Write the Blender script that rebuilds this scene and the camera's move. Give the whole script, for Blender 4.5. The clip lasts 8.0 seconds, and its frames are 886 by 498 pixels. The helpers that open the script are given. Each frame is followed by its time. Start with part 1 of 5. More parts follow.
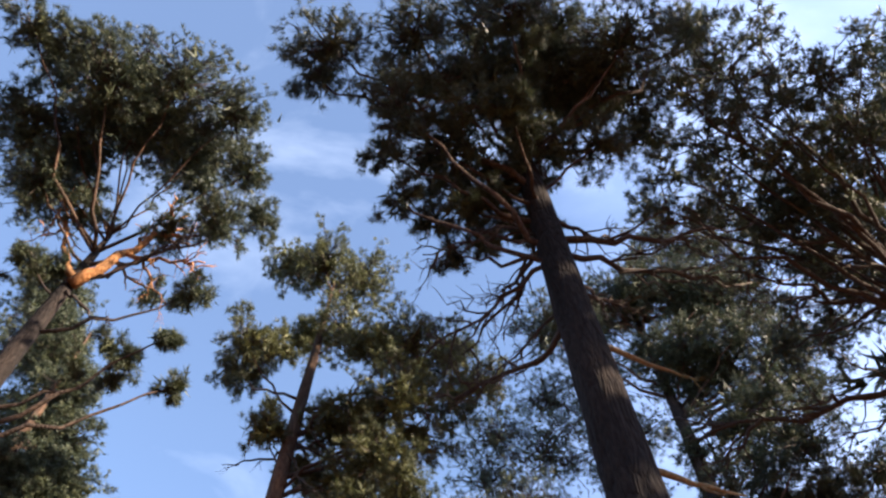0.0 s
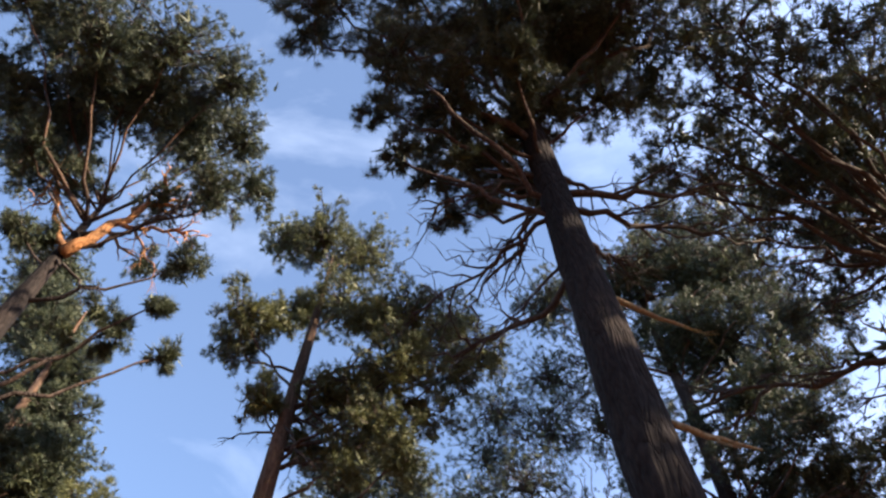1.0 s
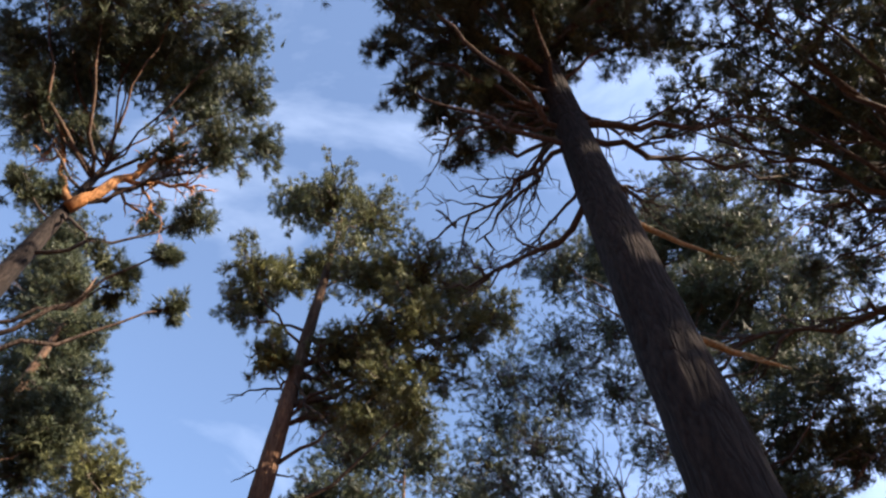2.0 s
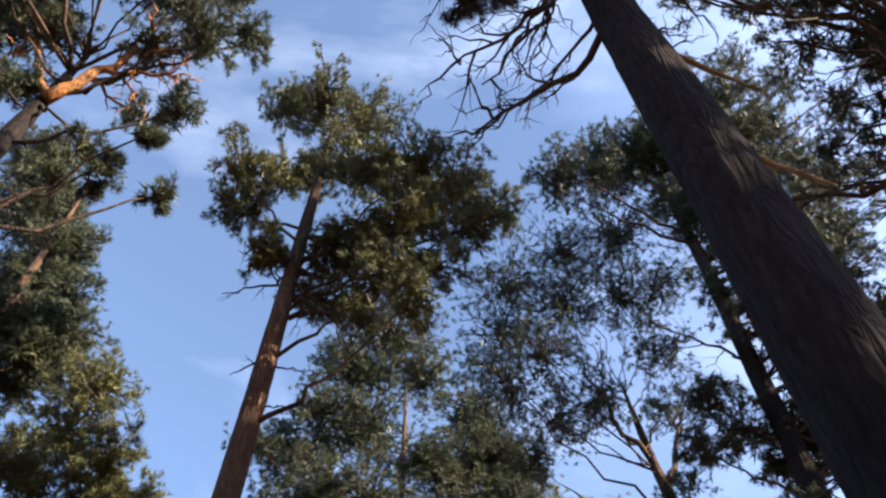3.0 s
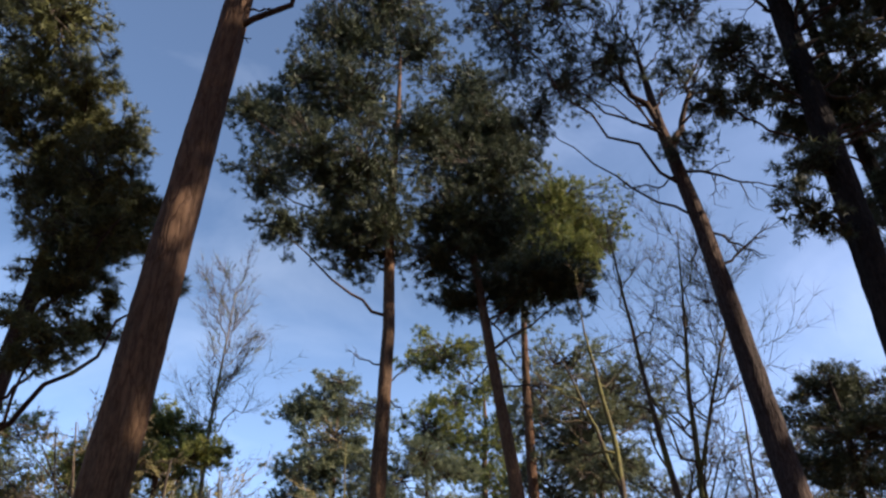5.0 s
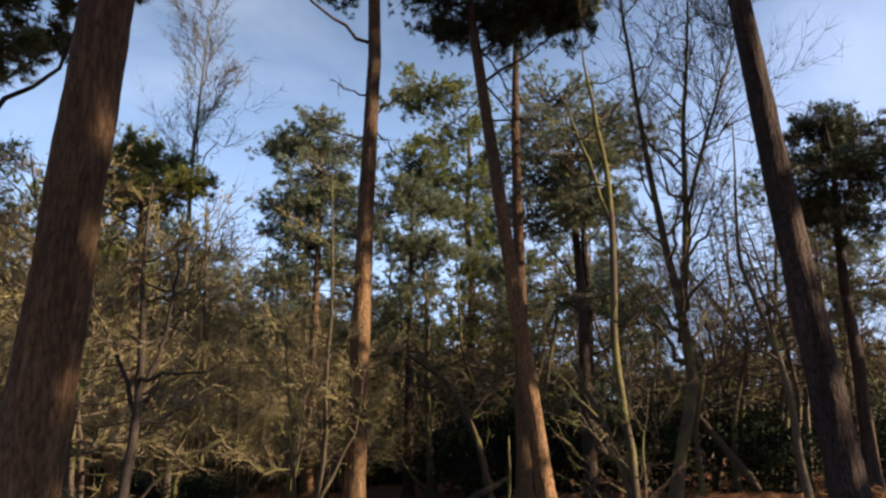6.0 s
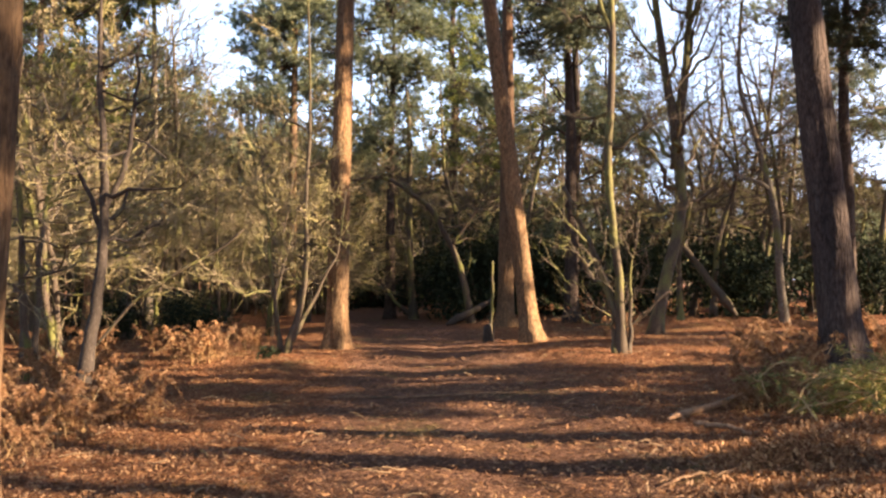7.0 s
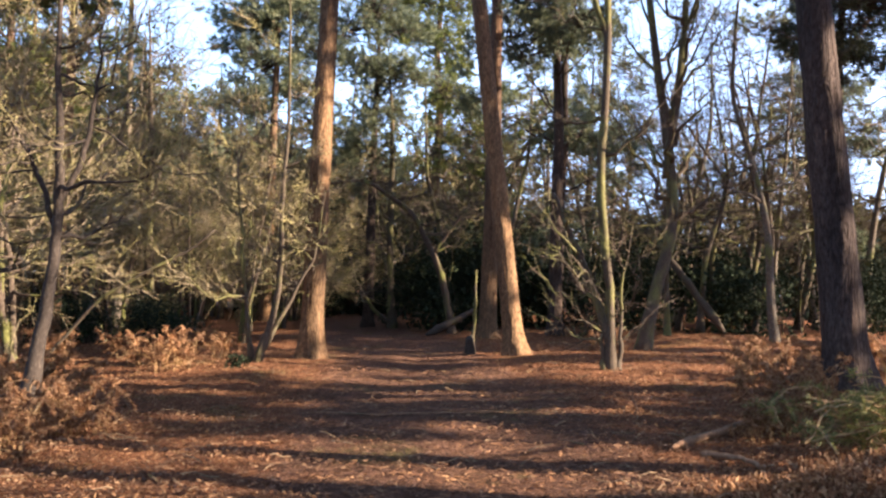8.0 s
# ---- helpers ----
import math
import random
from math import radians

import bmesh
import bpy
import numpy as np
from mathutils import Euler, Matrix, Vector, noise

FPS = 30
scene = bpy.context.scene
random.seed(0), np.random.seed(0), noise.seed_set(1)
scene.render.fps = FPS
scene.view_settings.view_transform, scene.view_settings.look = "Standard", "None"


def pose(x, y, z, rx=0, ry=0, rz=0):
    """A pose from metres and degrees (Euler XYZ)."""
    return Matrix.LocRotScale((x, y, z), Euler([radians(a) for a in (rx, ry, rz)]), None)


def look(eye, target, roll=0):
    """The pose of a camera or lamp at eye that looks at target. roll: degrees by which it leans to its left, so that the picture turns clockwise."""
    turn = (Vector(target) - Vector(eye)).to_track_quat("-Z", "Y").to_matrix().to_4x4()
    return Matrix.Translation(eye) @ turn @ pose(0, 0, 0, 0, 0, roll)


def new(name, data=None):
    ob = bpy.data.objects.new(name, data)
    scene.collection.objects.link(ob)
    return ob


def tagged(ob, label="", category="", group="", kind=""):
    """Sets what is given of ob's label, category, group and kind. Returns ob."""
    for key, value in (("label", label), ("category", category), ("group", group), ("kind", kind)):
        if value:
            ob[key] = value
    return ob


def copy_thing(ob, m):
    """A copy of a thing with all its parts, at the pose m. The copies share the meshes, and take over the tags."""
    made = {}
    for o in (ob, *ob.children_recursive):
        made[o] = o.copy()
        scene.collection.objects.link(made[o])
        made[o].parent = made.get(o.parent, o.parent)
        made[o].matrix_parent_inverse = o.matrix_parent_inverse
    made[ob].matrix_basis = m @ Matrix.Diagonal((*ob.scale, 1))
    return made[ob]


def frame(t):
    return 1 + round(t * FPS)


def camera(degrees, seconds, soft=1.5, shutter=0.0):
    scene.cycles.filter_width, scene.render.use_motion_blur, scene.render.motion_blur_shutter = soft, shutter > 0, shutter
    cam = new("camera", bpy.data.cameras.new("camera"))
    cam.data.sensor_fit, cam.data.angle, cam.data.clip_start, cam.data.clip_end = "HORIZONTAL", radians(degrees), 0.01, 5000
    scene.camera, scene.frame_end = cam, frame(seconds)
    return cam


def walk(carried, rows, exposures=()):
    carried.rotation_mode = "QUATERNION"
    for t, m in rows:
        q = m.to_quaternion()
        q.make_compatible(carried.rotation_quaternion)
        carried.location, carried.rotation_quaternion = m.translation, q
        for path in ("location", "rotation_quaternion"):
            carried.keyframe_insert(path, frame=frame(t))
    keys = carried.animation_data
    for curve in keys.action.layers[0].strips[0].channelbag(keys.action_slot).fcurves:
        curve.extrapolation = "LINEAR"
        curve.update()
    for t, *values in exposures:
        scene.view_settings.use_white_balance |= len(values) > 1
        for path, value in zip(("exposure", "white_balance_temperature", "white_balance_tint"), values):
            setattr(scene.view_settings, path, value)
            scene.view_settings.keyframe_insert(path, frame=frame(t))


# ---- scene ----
# ---------------------------------------------------------------- camera
cam = camera(59.13, 8.0, soft=2.4)
PATH = [
    (0.0, 0.000, 0.000, 1.410, 0.06, 61.34, -2.29), (0.5, -0.033, 0.216, 1.449, -1.42, 61.33, -3.20),
    (1.0, 0.012, 0.428, 1.539, 0.38, 60.47, -2.10), (1.2, 0.050, 0.516, 1.518, 1.20, 60.09, -1.40),
    (2.3, -0.081, 1.146, 1.497, 1.73, 58.39, -1.09), (2.5, -0.095, 1.331, 1.515, 1.60, 57.47, -1.12),
    (3.0, -0.153, 1.737, 1.549, 1.46, 54.38, -2.34), (3.5, -0.201, 1.969, 1.500, 2.51, 50.14, -0.26),
    (4.0, -0.261, 2.234, 1.432, 1.32, 47.06, -0.88), (4.2, -0.239, 2.446, 1.476, 1.19, 45.83, -0.71),
    (5.3, -0.506, 3.368, 1.489, 1.04, 26.90, -0.45), (5.5, -0.547, 3.512, 1.512, 0.79, 23.13, -0.27),
    (6.0, -0.592, 3.896, 1.469, -0.14, 14.48, -0.15), (6.5, -0.652, 4.316, 1.454, -0.31, 6.84, -0.23),
    (7.0, -0.684, 4.636, 1.420, -1.64, 2.04, 0.40), (7.5, -0.673, 4.979, 1.413, -2.18, 1.32, 0.95),
    (8.0, -0.709, 5.341, 1.416, -3.10, 2.71, 1.76),
]
EXPOSURE = [(0.0, 2.3, 6000, 13), (2.5, 2.15, 6000, 13), (4.2, 1.95, 5900, 13), (5.5, 0.95, 5850, 12), (6.0, 1.3, 6500, 12), (6.5, 2.05, 7500, 14), (7.0, 2.62, 7100, 15), (7.5, 2.78, 6250, 15), (8.0, 2.5, 6050, 14)]
walk(cam, [(t, pose(x, y, z, 90 + pitch, 0, yaw) @ pose(0, 0, 0, 0, 0, roll)) for t, x, y, z, yaw, pitch, roll in PATH], EXPOSURE)

# ---------------------------------------------------------------- sky and sun
SUN_UP, SUN_ROUND = 24.0, 108.0      # degrees above the horizon; clockwise from ahead
world = bpy.data.worlds.new("sky")
scene.world = world
world.use_nodes = True
wn, wl = world.node_tree.nodes, world.node_tree.links
wn.clear()
w_out, w_bg = wn.new("ShaderNodeOutputWorld"), wn.new("ShaderNodeBackground")
w_sky = wn.new("ShaderNodeTexSky")
w_sky.sky_type, w_sky.sun_disc = "NISHITA", False
w_sky.sun_elevation, w_sky.sun_rotation = radians(SUN_UP), radians(SUN_ROUND)
w_sky.air_density, w_sky.dust_density, w_sky.ozone_density = 1.0, 0.4, 2.3
w_co, w_map = wn.new("ShaderNodeTexCoord"), wn.new("ShaderNodeMapping")
w_map.inputs["Scale"].default_value = (1.6, 2.4, 3.0)
w_noise, w_ramp, w_mix = wn.new("ShaderNodeTexNoise"), wn.new("ShaderNodeValToRGB"), wn.new("ShaderNodeMix")
w_noise.inputs["Scale"].default_value, w_noise.inputs["Detail"].default_value = 1.7, 9
w_noise.inputs["Roughness"].default_value, w_noise.inputs["Distortion"].default_value = 0.55, 0.5
w_ramp.color_ramp.elements[0].position, w_ramp.color_ramp.elements[1].position = 0.52, 0.95
w_ramp.color_ramp.elements[0].color = (0.05, 0.05, 0.05, 1)
w_ramp.color_ramp.elements[1].color = (0.42, 0.42, 0.42, 1)
w_mix.data_type = "RGBA"
w_mix.inputs["B"].default_value = (7.0, 7.6, 8.6, 1)
wl.new(w_co.outputs["Generated"], w_map.inputs["Vector"])
wl.new(w_map.outputs["Vector"], w_noise.inputs["Vector"])
wl.new(w_noise.outputs["Fac"], w_ramp.inputs["Fac"])
wl.new(w_ramp.outputs["Color"], w_mix.inputs["Factor"])
wl.new(w_sky.outputs["Color"], w_mix.inputs["A"])
w_xyz, w_low, w_haze = wn.new("ShaderNodeSeparateXYZ"), wn.new("ShaderNodeValToRGB"), wn.new("ShaderNodeMix")
w_low.color_ramp.elements[0].position, w_low.color_ramp.elements[1].position = 0.02, 0.5
w_low.color_ramp.elements[0].color, w_low.color_ramp.elements[1].color = (0.6, 0.6, 0.6, 1), (0, 0, 0, 1)
w_haze.data_type = "RGBA"
w_haze.inputs["B"].default_value = (5.6, 8.0, 12.6, 1)      # bright haze low over the wood
wl.new(w_co.outputs["Generated"], w_xyz.inputs["Vector"])
wl.new(w_xyz.outputs["Z"], w_low.inputs["Fac"])
wl.new(w_low.outputs["Color"], w_haze.inputs["Factor"])
wl.new(w_mix.outputs["Result"], w_haze.inputs["A"])
w_side, w_veil = wn.new("ShaderNodeValToRGB"), wn.new("ShaderNodeMix")
w_side.color_ramp.elements[0].position, w_side.color_ramp.elements[1].position = 0.05, 0.75
w_side.color_ramp.elements[0].color, w_side.color_ramp.elements[1].color = (0, 0, 0, 1), (0.5, 0.5, 0.5, 1)
w_veil.data_type = "RGBA"
w_veil.inputs["B"].default_value = (4.6, 5.4, 7.8, 1)   # thin white veil towards the sun
w_patch = wn.new("ShaderNodeMath")
w_patch.operation = "MULTIPLY_ADD"
w_patch.inputs[1].default_value = 0.9
wl.new(w_noise.outputs["Fac"], w_patch.inputs[0])
w_off = wn.new("ShaderNodeMath")
w_off.operation = "SUBTRACT"
w_off.inputs[1].default_value = 0.45
wl.new(w_xyz.outputs["X"], w_off.inputs[0])
wl.new(w_off.outputs["Value"], w_patch.inputs[2])
wl.new(w_patch.outputs["Value"], w_side.inputs["Fac"])
wl.new(w_side.outputs["Color"], w_veil.inputs["Factor"])
wl.new(w_haze.outputs["Result"], w_veil.inputs["A"])
wl.new(w_veil.outputs["Result"], w_bg.inputs["Color"])
w_bg.inputs["Strength"].default_value = 0.07
wl.new(w_bg.outputs["Background"], w_out.inputs["Surface"])

sun = new("sun", bpy.data.lights.new("sun", "SUN"))
sun.data.energy, sun.data.angle, sun.data.color = 5.0, radians(0.5), (1.0, 0.79, 0.56)
up, rnd = radians(SUN_UP), radians(SUN_ROUND)
sun_way = Vector((math.sin(rnd) * math.cos(up), math.cos(rnd) * math.cos(up), math.sin(up)))
sun.matrix_world = look(sun_way * 60, (0, 0, 0))


# ---------------------------------------------------------------- materials
def material(name, rough=0.85, spec=0.25):
    mat = bpy.data.materials.new(name)
    mat.use_nodes = True
    nt = mat.node_tree
    bsdf = nt.nodes["Principled BSDF"]
    bsdf.inputs["Roughness"].default_value = rough
    bsdf.inputs["Specular IOR Level"].default_value = spec
    return mat, nt, bsdf


def node(nt, kind, **values):
    n = nt.nodes.new(kind)
    for key, value in values.items():
        n.inputs[key].default_value = value
    return n


def ramp(nt, fac, stops):
    n = nt.nodes.new("ShaderNodeValToRGB")
    while len(n.color_ramp.elements) < len(stops):
        n.color_ramp.elements.new(0.5)
    for e, (at, col) in zip(n.color_ramp.elements, stops):
        e.position, e.color = at, (*col, 1)
    nt.links.new(fac, n.inputs["Fac"])
    return n.outputs["Color"]


def mixed(nt, fac, a, b, mode="MIX"):
    n = nt.nodes.new("ShaderNodeMix")
    n.data_type, n.blend_type = "RGBA", mode
    for key, v in (("Factor", fac), ("A", a), ("B", b)):
        if isinstance(v, (float, int)):
            n.inputs[key].default_value = v
        elif isinstance(v, tuple):
            n.inputs[key].default_value = (*v, 1)
        else:
            nt.links.new(v, n.inputs[key])
    return n.outputs["Result"]


def place_of(nt, scale=(1, 1, 1)):
    g, m = nt.nodes.new("ShaderNodeNewGeometry"), nt.nodes.new("ShaderNodeMapping")
    m.inputs["Scale"].default_value = scale
    nt.links.new(g.outputs["Position"], m.inputs["Vector"])
    return m.outputs["Vector"]


def noise_at(nt, vector, scale, detail=4, rough=0.55):
    n = node(nt, "ShaderNodeTexNoise", Scale=scale, Detail=detail, Roughness=rough)
    nt.links.new(vector, n.inputs["Vector"])
    return n.outputs["Fac"]


def bumped(nt, bsdf, height, strength, distance):
    n = node(nt, "ShaderNodeBump", Strength=strength, Distance=distance)
    nt.links.new(height, n.inputs["Height"])
    nt.links.new(n.outputs["Normal"], bsdf.inputs["Normal"])


def math_node(nt, op, a, b):
    n = nt.nodes.new("ShaderNodeMath")
    n.operation = op
    for i, v in enumerate((a, b)):
        if isinstance(v, (float, int)):
            n.inputs[i].default_value = v
        else:
            nt.links.new(v, n.inputs[i])
    return n.outputs["Value"]


def pine_bark(name, low, high, orange_shade_from, orange_shade_over):
    """Plated grey-brown bark that turns up the stem: to thin orange bark, or to painted shade."""
    mat, nt, bsdf = material(name, 0.9, 0.15)
    v = place_of(nt, (1, 1, 0.16))
    vor = node(nt, "ShaderNodeTexVoronoi", Scale=14.0)
    vor.feature = "DISTANCE_TO_EDGE"
    warp = node(nt, "ShaderNodeTexNoise", Scale=5.0, Detail=3)
    nt.links.new(v, warp.inputs["Vector"])
    add = nt.nodes.new("ShaderNodeVectorMath")
    add.operation = "MULTIPLY_ADD"
    add.inputs[1].default_value = (0.42, 0.42, 0.42)
    nt.links.new(warp.outputs["Color"], add.inputs[0])
    nt.links.new(v, add.inputs[2])
    nt.links.new(add.outputs["Vector"], vor.inputs["Vector"])
    fine = noise_at(nt, place_of(nt, (1, 1, 0.4)), 32, 6, 0.65)
    wide = noise_at(nt, v, 2.3, 3)
    plates = ramp(nt, vor.outputs["Distance"], [(0.0, (0.62, 0.59, 0.57)), (0.05, (0.82, 0.8, 0.79)), (0.16, (1.0, 1.0, 1.0)), (0.4, (1.2, 1.18, 1.12))])
    tone = ramp(nt, fine, [(0.28, tuple(c * 0.4 for c in low)), (0.5, low), (0.72, tuple(min(1, c * 1.6) for c in low))])
    thin = ramp(nt, fine, [(0.25, tuple(c * 0.6 for c in high)), (0.6, high), (0.85, tuple(min(1, c * 1.35) for c in high))])
    g = nt.nodes.new("ShaderNodeNewGeometry")
    xyz = nt.nodes.new("ShaderNodeSeparateXYZ")
    nt.links.new(g.outputs["Position"], xyz.inputs["Vector"])
    rise = math_node(nt, "DIVIDE", math_node(nt, "SUBTRACT", xyz.outputs["Z"], orange_shade_from), orange_shade_over)
    rise = math_node(nt, "ADD", rise, math_node(nt, "MULTIPLY", math_node(nt, "SUBTRACT", wide, 0.5), 1.3))
    turn = ramp(nt, rise, [(0.0, (0, 0, 0)), (1.0, (1, 1, 1))])
    grey = ramp(nt, wide, [(0.34, (0.55, 0.56, 0.56)), (0.5, (0.9, 0.88, 0.84)), (0.66, (1.2, 1.1, 0.98))])
    col = mixed(nt, 1.0, mixed(nt, turn, tone, thin), plates, "MULTIPLY")
    nt.links.new(mixed(nt, 1.0, col, grey, "MULTIPLY"), bsdf.inputs["Base Color"])
    high_low = math_node(nt, "ADD", math_node(nt, "MINIMUM", math_node(nt, "MULTIPLY", vor.outputs["Distance"], 4.0), 0.8), math_node(nt, "MULTIPLY", fine, 0.35))
    bumped(nt, bsdf, high_low, 0.5, 0.025)
    return mat


def smooth_bark(name, base, moss, amount, pale=None):
    """Grey-brown bark of broadleaved stems, with moss in patches."""
    mat, nt, bsdf = material(name, 0.9, 0.15)
    v = place_of(nt, (1, 1, 0.45))
    fine, wide = noise_at(nt, v, 45, 5, 0.6), noise_at(nt, place_of(nt, (1, 1, 0.5)), 2.6, 4)
    tone = ramp(nt, fine, [(0.2, tuple(c * 0.5 for c in base)), (0.55, base), (0.85, tuple(min(1, c * 1.6) for c in (pale or base)))])
    green = ramp(nt, fine, [(0.2, tuple(c * 0.6 for c in moss)), (0.8, tuple(c * 1.3 for c in moss))])
    patch = ramp(nt, wide, [(0.62 - amount * 0.4, (0, 0, 0)), (0.72 - amount * 0.3, (1, 1, 1))])
    nt.links.new(mixed(nt, patch, tone, green), bsdf.inputs["Base Color"])
    bumped(nt, bsdf, fine, 0.6, 0.012)
    return mat


def leafy(name, dark, mid, light, sheer=0.25, rough=0.55, clump=1.4):
    """Needles or leaves: tone by island and by larger clumps, some light passing through."""
    mat, nt, bsdf = material(name, rough, 0.3)
    g = nt.nodes.new("ShaderNodeNewGeometry")
    each = ramp(nt, g.outputs["Random Per Island"], [(0.0, dark), (0.5, mid), (1.0, light)])
    wide = ramp(nt, noise_at(nt, place_of(nt), clump, 3), [(0.35, (0.7, 0.75, 0.75)), (0.65, (1.2, 1.15, 0.95))])
    col = mixed(nt, 1.0, each, wide, "MULTIPLY")
    nt.links.new(col, bsdf.inputs["Base Color"])
    thin = nt.nodes.new("ShaderNodeBsdfTranslucent")
    nt.links.new(col, thin.inputs["Color"])
    both = nt.nodes.new("ShaderNodeMixShader")
    both.inputs["Fac"].default_value = sheer
    nt.links.new(bsdf.outputs["BSDF"], both.inputs[1])
    nt.links.new(thin.outputs["BSDF"], both.inputs[2])
    nt.links.new(both.outputs["Shader"], nt.nodes["Material Output"].inputs["Surface"])
    return mat


def earth():
    mat, nt, bsdf = material("forest_floor", 0.95, 0.1)
    v = place_of(nt)
    fine, mid, wide = noise_at(nt, v, 30, 10, 0.82), noise_at(nt, v, 5.5, 5, 0.6), noise_at(nt, v, 0.55, 4)
    litter = ramp(nt, fine, [(0.3, (0.03, 0.013, 0.008)), (0.46, (0.125, 0.052, 0.026)), (0.58, (0.26, 0.12, 0.058)), (0.72, (0.42, 0.25, 0.145))])
    soil = ramp(nt, fine, [(0.3, (0.04, 0.02, 0.013)), (0.5, (0.12, 0.062, 0.04)), (0.62, (0.22, 0.125, 0.084)), (0.76, (0.33, 0.22, 0.158))])
    attr = nt.nodes.new("ShaderNodeAttribute")
    attr.attribute_name = "trodden"
    worn = math_node(nt, "ADD", attr.outputs["Fac"], math_node(nt, "MULTIPLY", math_node(nt, "SUBTRACT", mid, 0.5), 1.1))
    col = mixed(nt, ramp(nt, worn, [(0.3, (0, 0, 0)), (0.7, (1, 1, 1))]), litter, soil)
    moss = ramp(nt, math_node(nt, "ADD", math_node(nt, "MULTIPLY", wide, 0.7), math_node(nt, "MULTIPLY", mid, 0.3)), [(0.56, (0, 0, 0)), (0.66, (0.55, 0.55, 0.55))])
    col = mixed(nt, moss, col, (0.10, 0.105, 0.03))
    col = mixed(nt, 1.0, col, ramp(nt, mid, [(0.3, (0.7, 0.68, 0.66)), (0.7, (1.5, 1.5, 1.5))]), "MULTIPLY")
    nt.links.new(col, bsdf.inputs["Base Color"])
    bumped(nt, bsdf, math_node(nt, "ADD", fine, mid), 1.0, 0.09)
    return mat


M_EARTH = earth()
# Sunlit foot and shaded upper stem are put into these two barks by height.
M_BARK = pine_bark("pine_bark", (0.195, 0.122, 0.07), (0.12, 0.08, 0.055), 5.0, 4.0)
M_BARK_MID = pine_bark("brown_pine_bark", (0.165, 0.103, 0.06), (0.11, 0.07, 0.048), 1.0, 4.0)
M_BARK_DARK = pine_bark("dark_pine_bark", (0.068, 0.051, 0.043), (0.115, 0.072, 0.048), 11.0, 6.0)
# Shade on the forked pine's trunk is put into this dark grey.
M_BARK_SHADE_GREY = pine_bark("shaded_grey_pine_bark", (0.062, 0.048, 0.045), (0.06, 0.042, 0.034), 9.0, 6.0)
# Near-black copy of the bark: the stems' shade is put into the colour.
M_BARK_SHADED = pine_bark("shaded_pine_bark", (0.018, 0.0145, 0.0135), (0.036, 0.025, 0.02), 11.0, 6.0)
M_LIMB = pine_bark("pine_limb_bark", (0.17, 0.10, 0.065), (0.44, 0.22, 0.09), 8.5, 5.0)
M_DEAD = smooth_bark("dead_wood", (0.052, 0.041, 0.034), (0.08, 0.07, 0.04), 0.1, (0.10, 0.08, 0.062))
# Sunlit copy of M_DEAD: light on the branches is put into the colour.
M_DEAD_LIT = smooth_bark("sunlit_dead_wood", (0.25, 0.185, 0.10), (0.18, 0.155, 0.065), 0.35, (0.34, 0.26, 0.15))
M_STRIPPED = smooth_bark("stripped_wood", (0.25, 0.145, 0.085), (0.13, 0.09, 0.055), 0.25, (0.30, 0.19, 0.12))
M_MOSSY = smooth_bark("mossy_bark", (0.085, 0.066, 0.048), (0.14, 0.132, 0.052), 0.36)
M_STEM = smooth_bark("broadleaf_bark", (0.085, 0.064, 0.048), (0.14, 0.14, 0.045), 0.28)
M_BIRCH = smooth_bark("birch_bark", (0.13, 0.105, 0.08), (0.14, 0.14, 0.05), 0.25, (0.27, 0.23, 0.18))
M_TWIG = smooth_bark("fine_twigs", (0.225, 0.178, 0.115), (0.21, 0.185, 0.082), 0.45)
M_DEAD_LITTER = smooth_bark("dry_twigs", (0.22, 0.15, 0.09), (0.12, 0.10, 0.05), 0.1, (0.34, 0.25, 0.16))
M_NEEDLE = leafy("pine_needles", (0.028, 0.039, 0.027), (0.050, 0.064, 0.038), (0.09, 0.10, 0.05), 0.2)
# Haze over the distant crowns is put into these paler needles.
M_NEEDLE_HAZE = leafy("hazed_pine_needles", (0.07, 0.09, 0.062), (0.13, 0.155, 0.104), (0.24, 0.255, 0.16), 0.4)
# Sunlight on the crowns is put into these two brighter needle colours.
M_NEEDLE_LIT = leafy("sunlit_pine_needles", (0.046, 0.056, 0.026), (0.088, 0.098, 0.042), (0.15, 0.152, 0.06), 0.2)
M_NEEDLE_GOLD_LIT = leafy("sunlit_gold_needles", (0.06, 0.08, 0.022), (0.13, 0.155, 0.045), (0.25, 0.25, 0.075), 0.4)
M_SCRUB = leafy("far_scrub_leaves", (0.06, 0.05, 0.026), (0.11, 0.092, 0.045), (0.19, 0.155, 0.075), 0.25, 0.8)
# Near-black leaves: the deep shade under the trees is put into the colour.
M_HOLLY_SHADED = leafy("shaded_holly_leaves", (0.012, 0.020, 0.010), (0.018, 0.028, 0.014), (0.03, 0.042, 0.021), 0.1, 0.95)
M_OLIVE = leafy("olive_leaves", (0.12, 0.105, 0.045), (0.21, 0.18, 0.08), (0.32, 0.27, 0.13), 0.35)
M_BRACKEN = leafy("dead_bracken", (0.13, 0.058, 0.03), (0.25, 0.125, 0.068), (0.40, 0.245, 0.145), 0.3, 0.8)
M_LEAF = leafy("fallen_leaves", (0.07, 0.032, 0.017), (0.18, 0.085, 0.045), (0.38, 0.22, 0.125), 0.15, 0.7)
M_CUT = leafy("cut_conifer_sprays", (0.07, 0.085, 0.025), (0.17, 0.17, 0.055), (0.34, 0.30, 0.12), 0.35, 0.6)
M_STRAW = leafy("dry_stalks", (0.20, 0.11, 0.05), (0.36, 0.22, 0.11), (0.52, 0.36, 0.20), 0.2, 0.7)


# ---------------------------------------------------------------- meshes
RNG = np.random.default_rng(11)


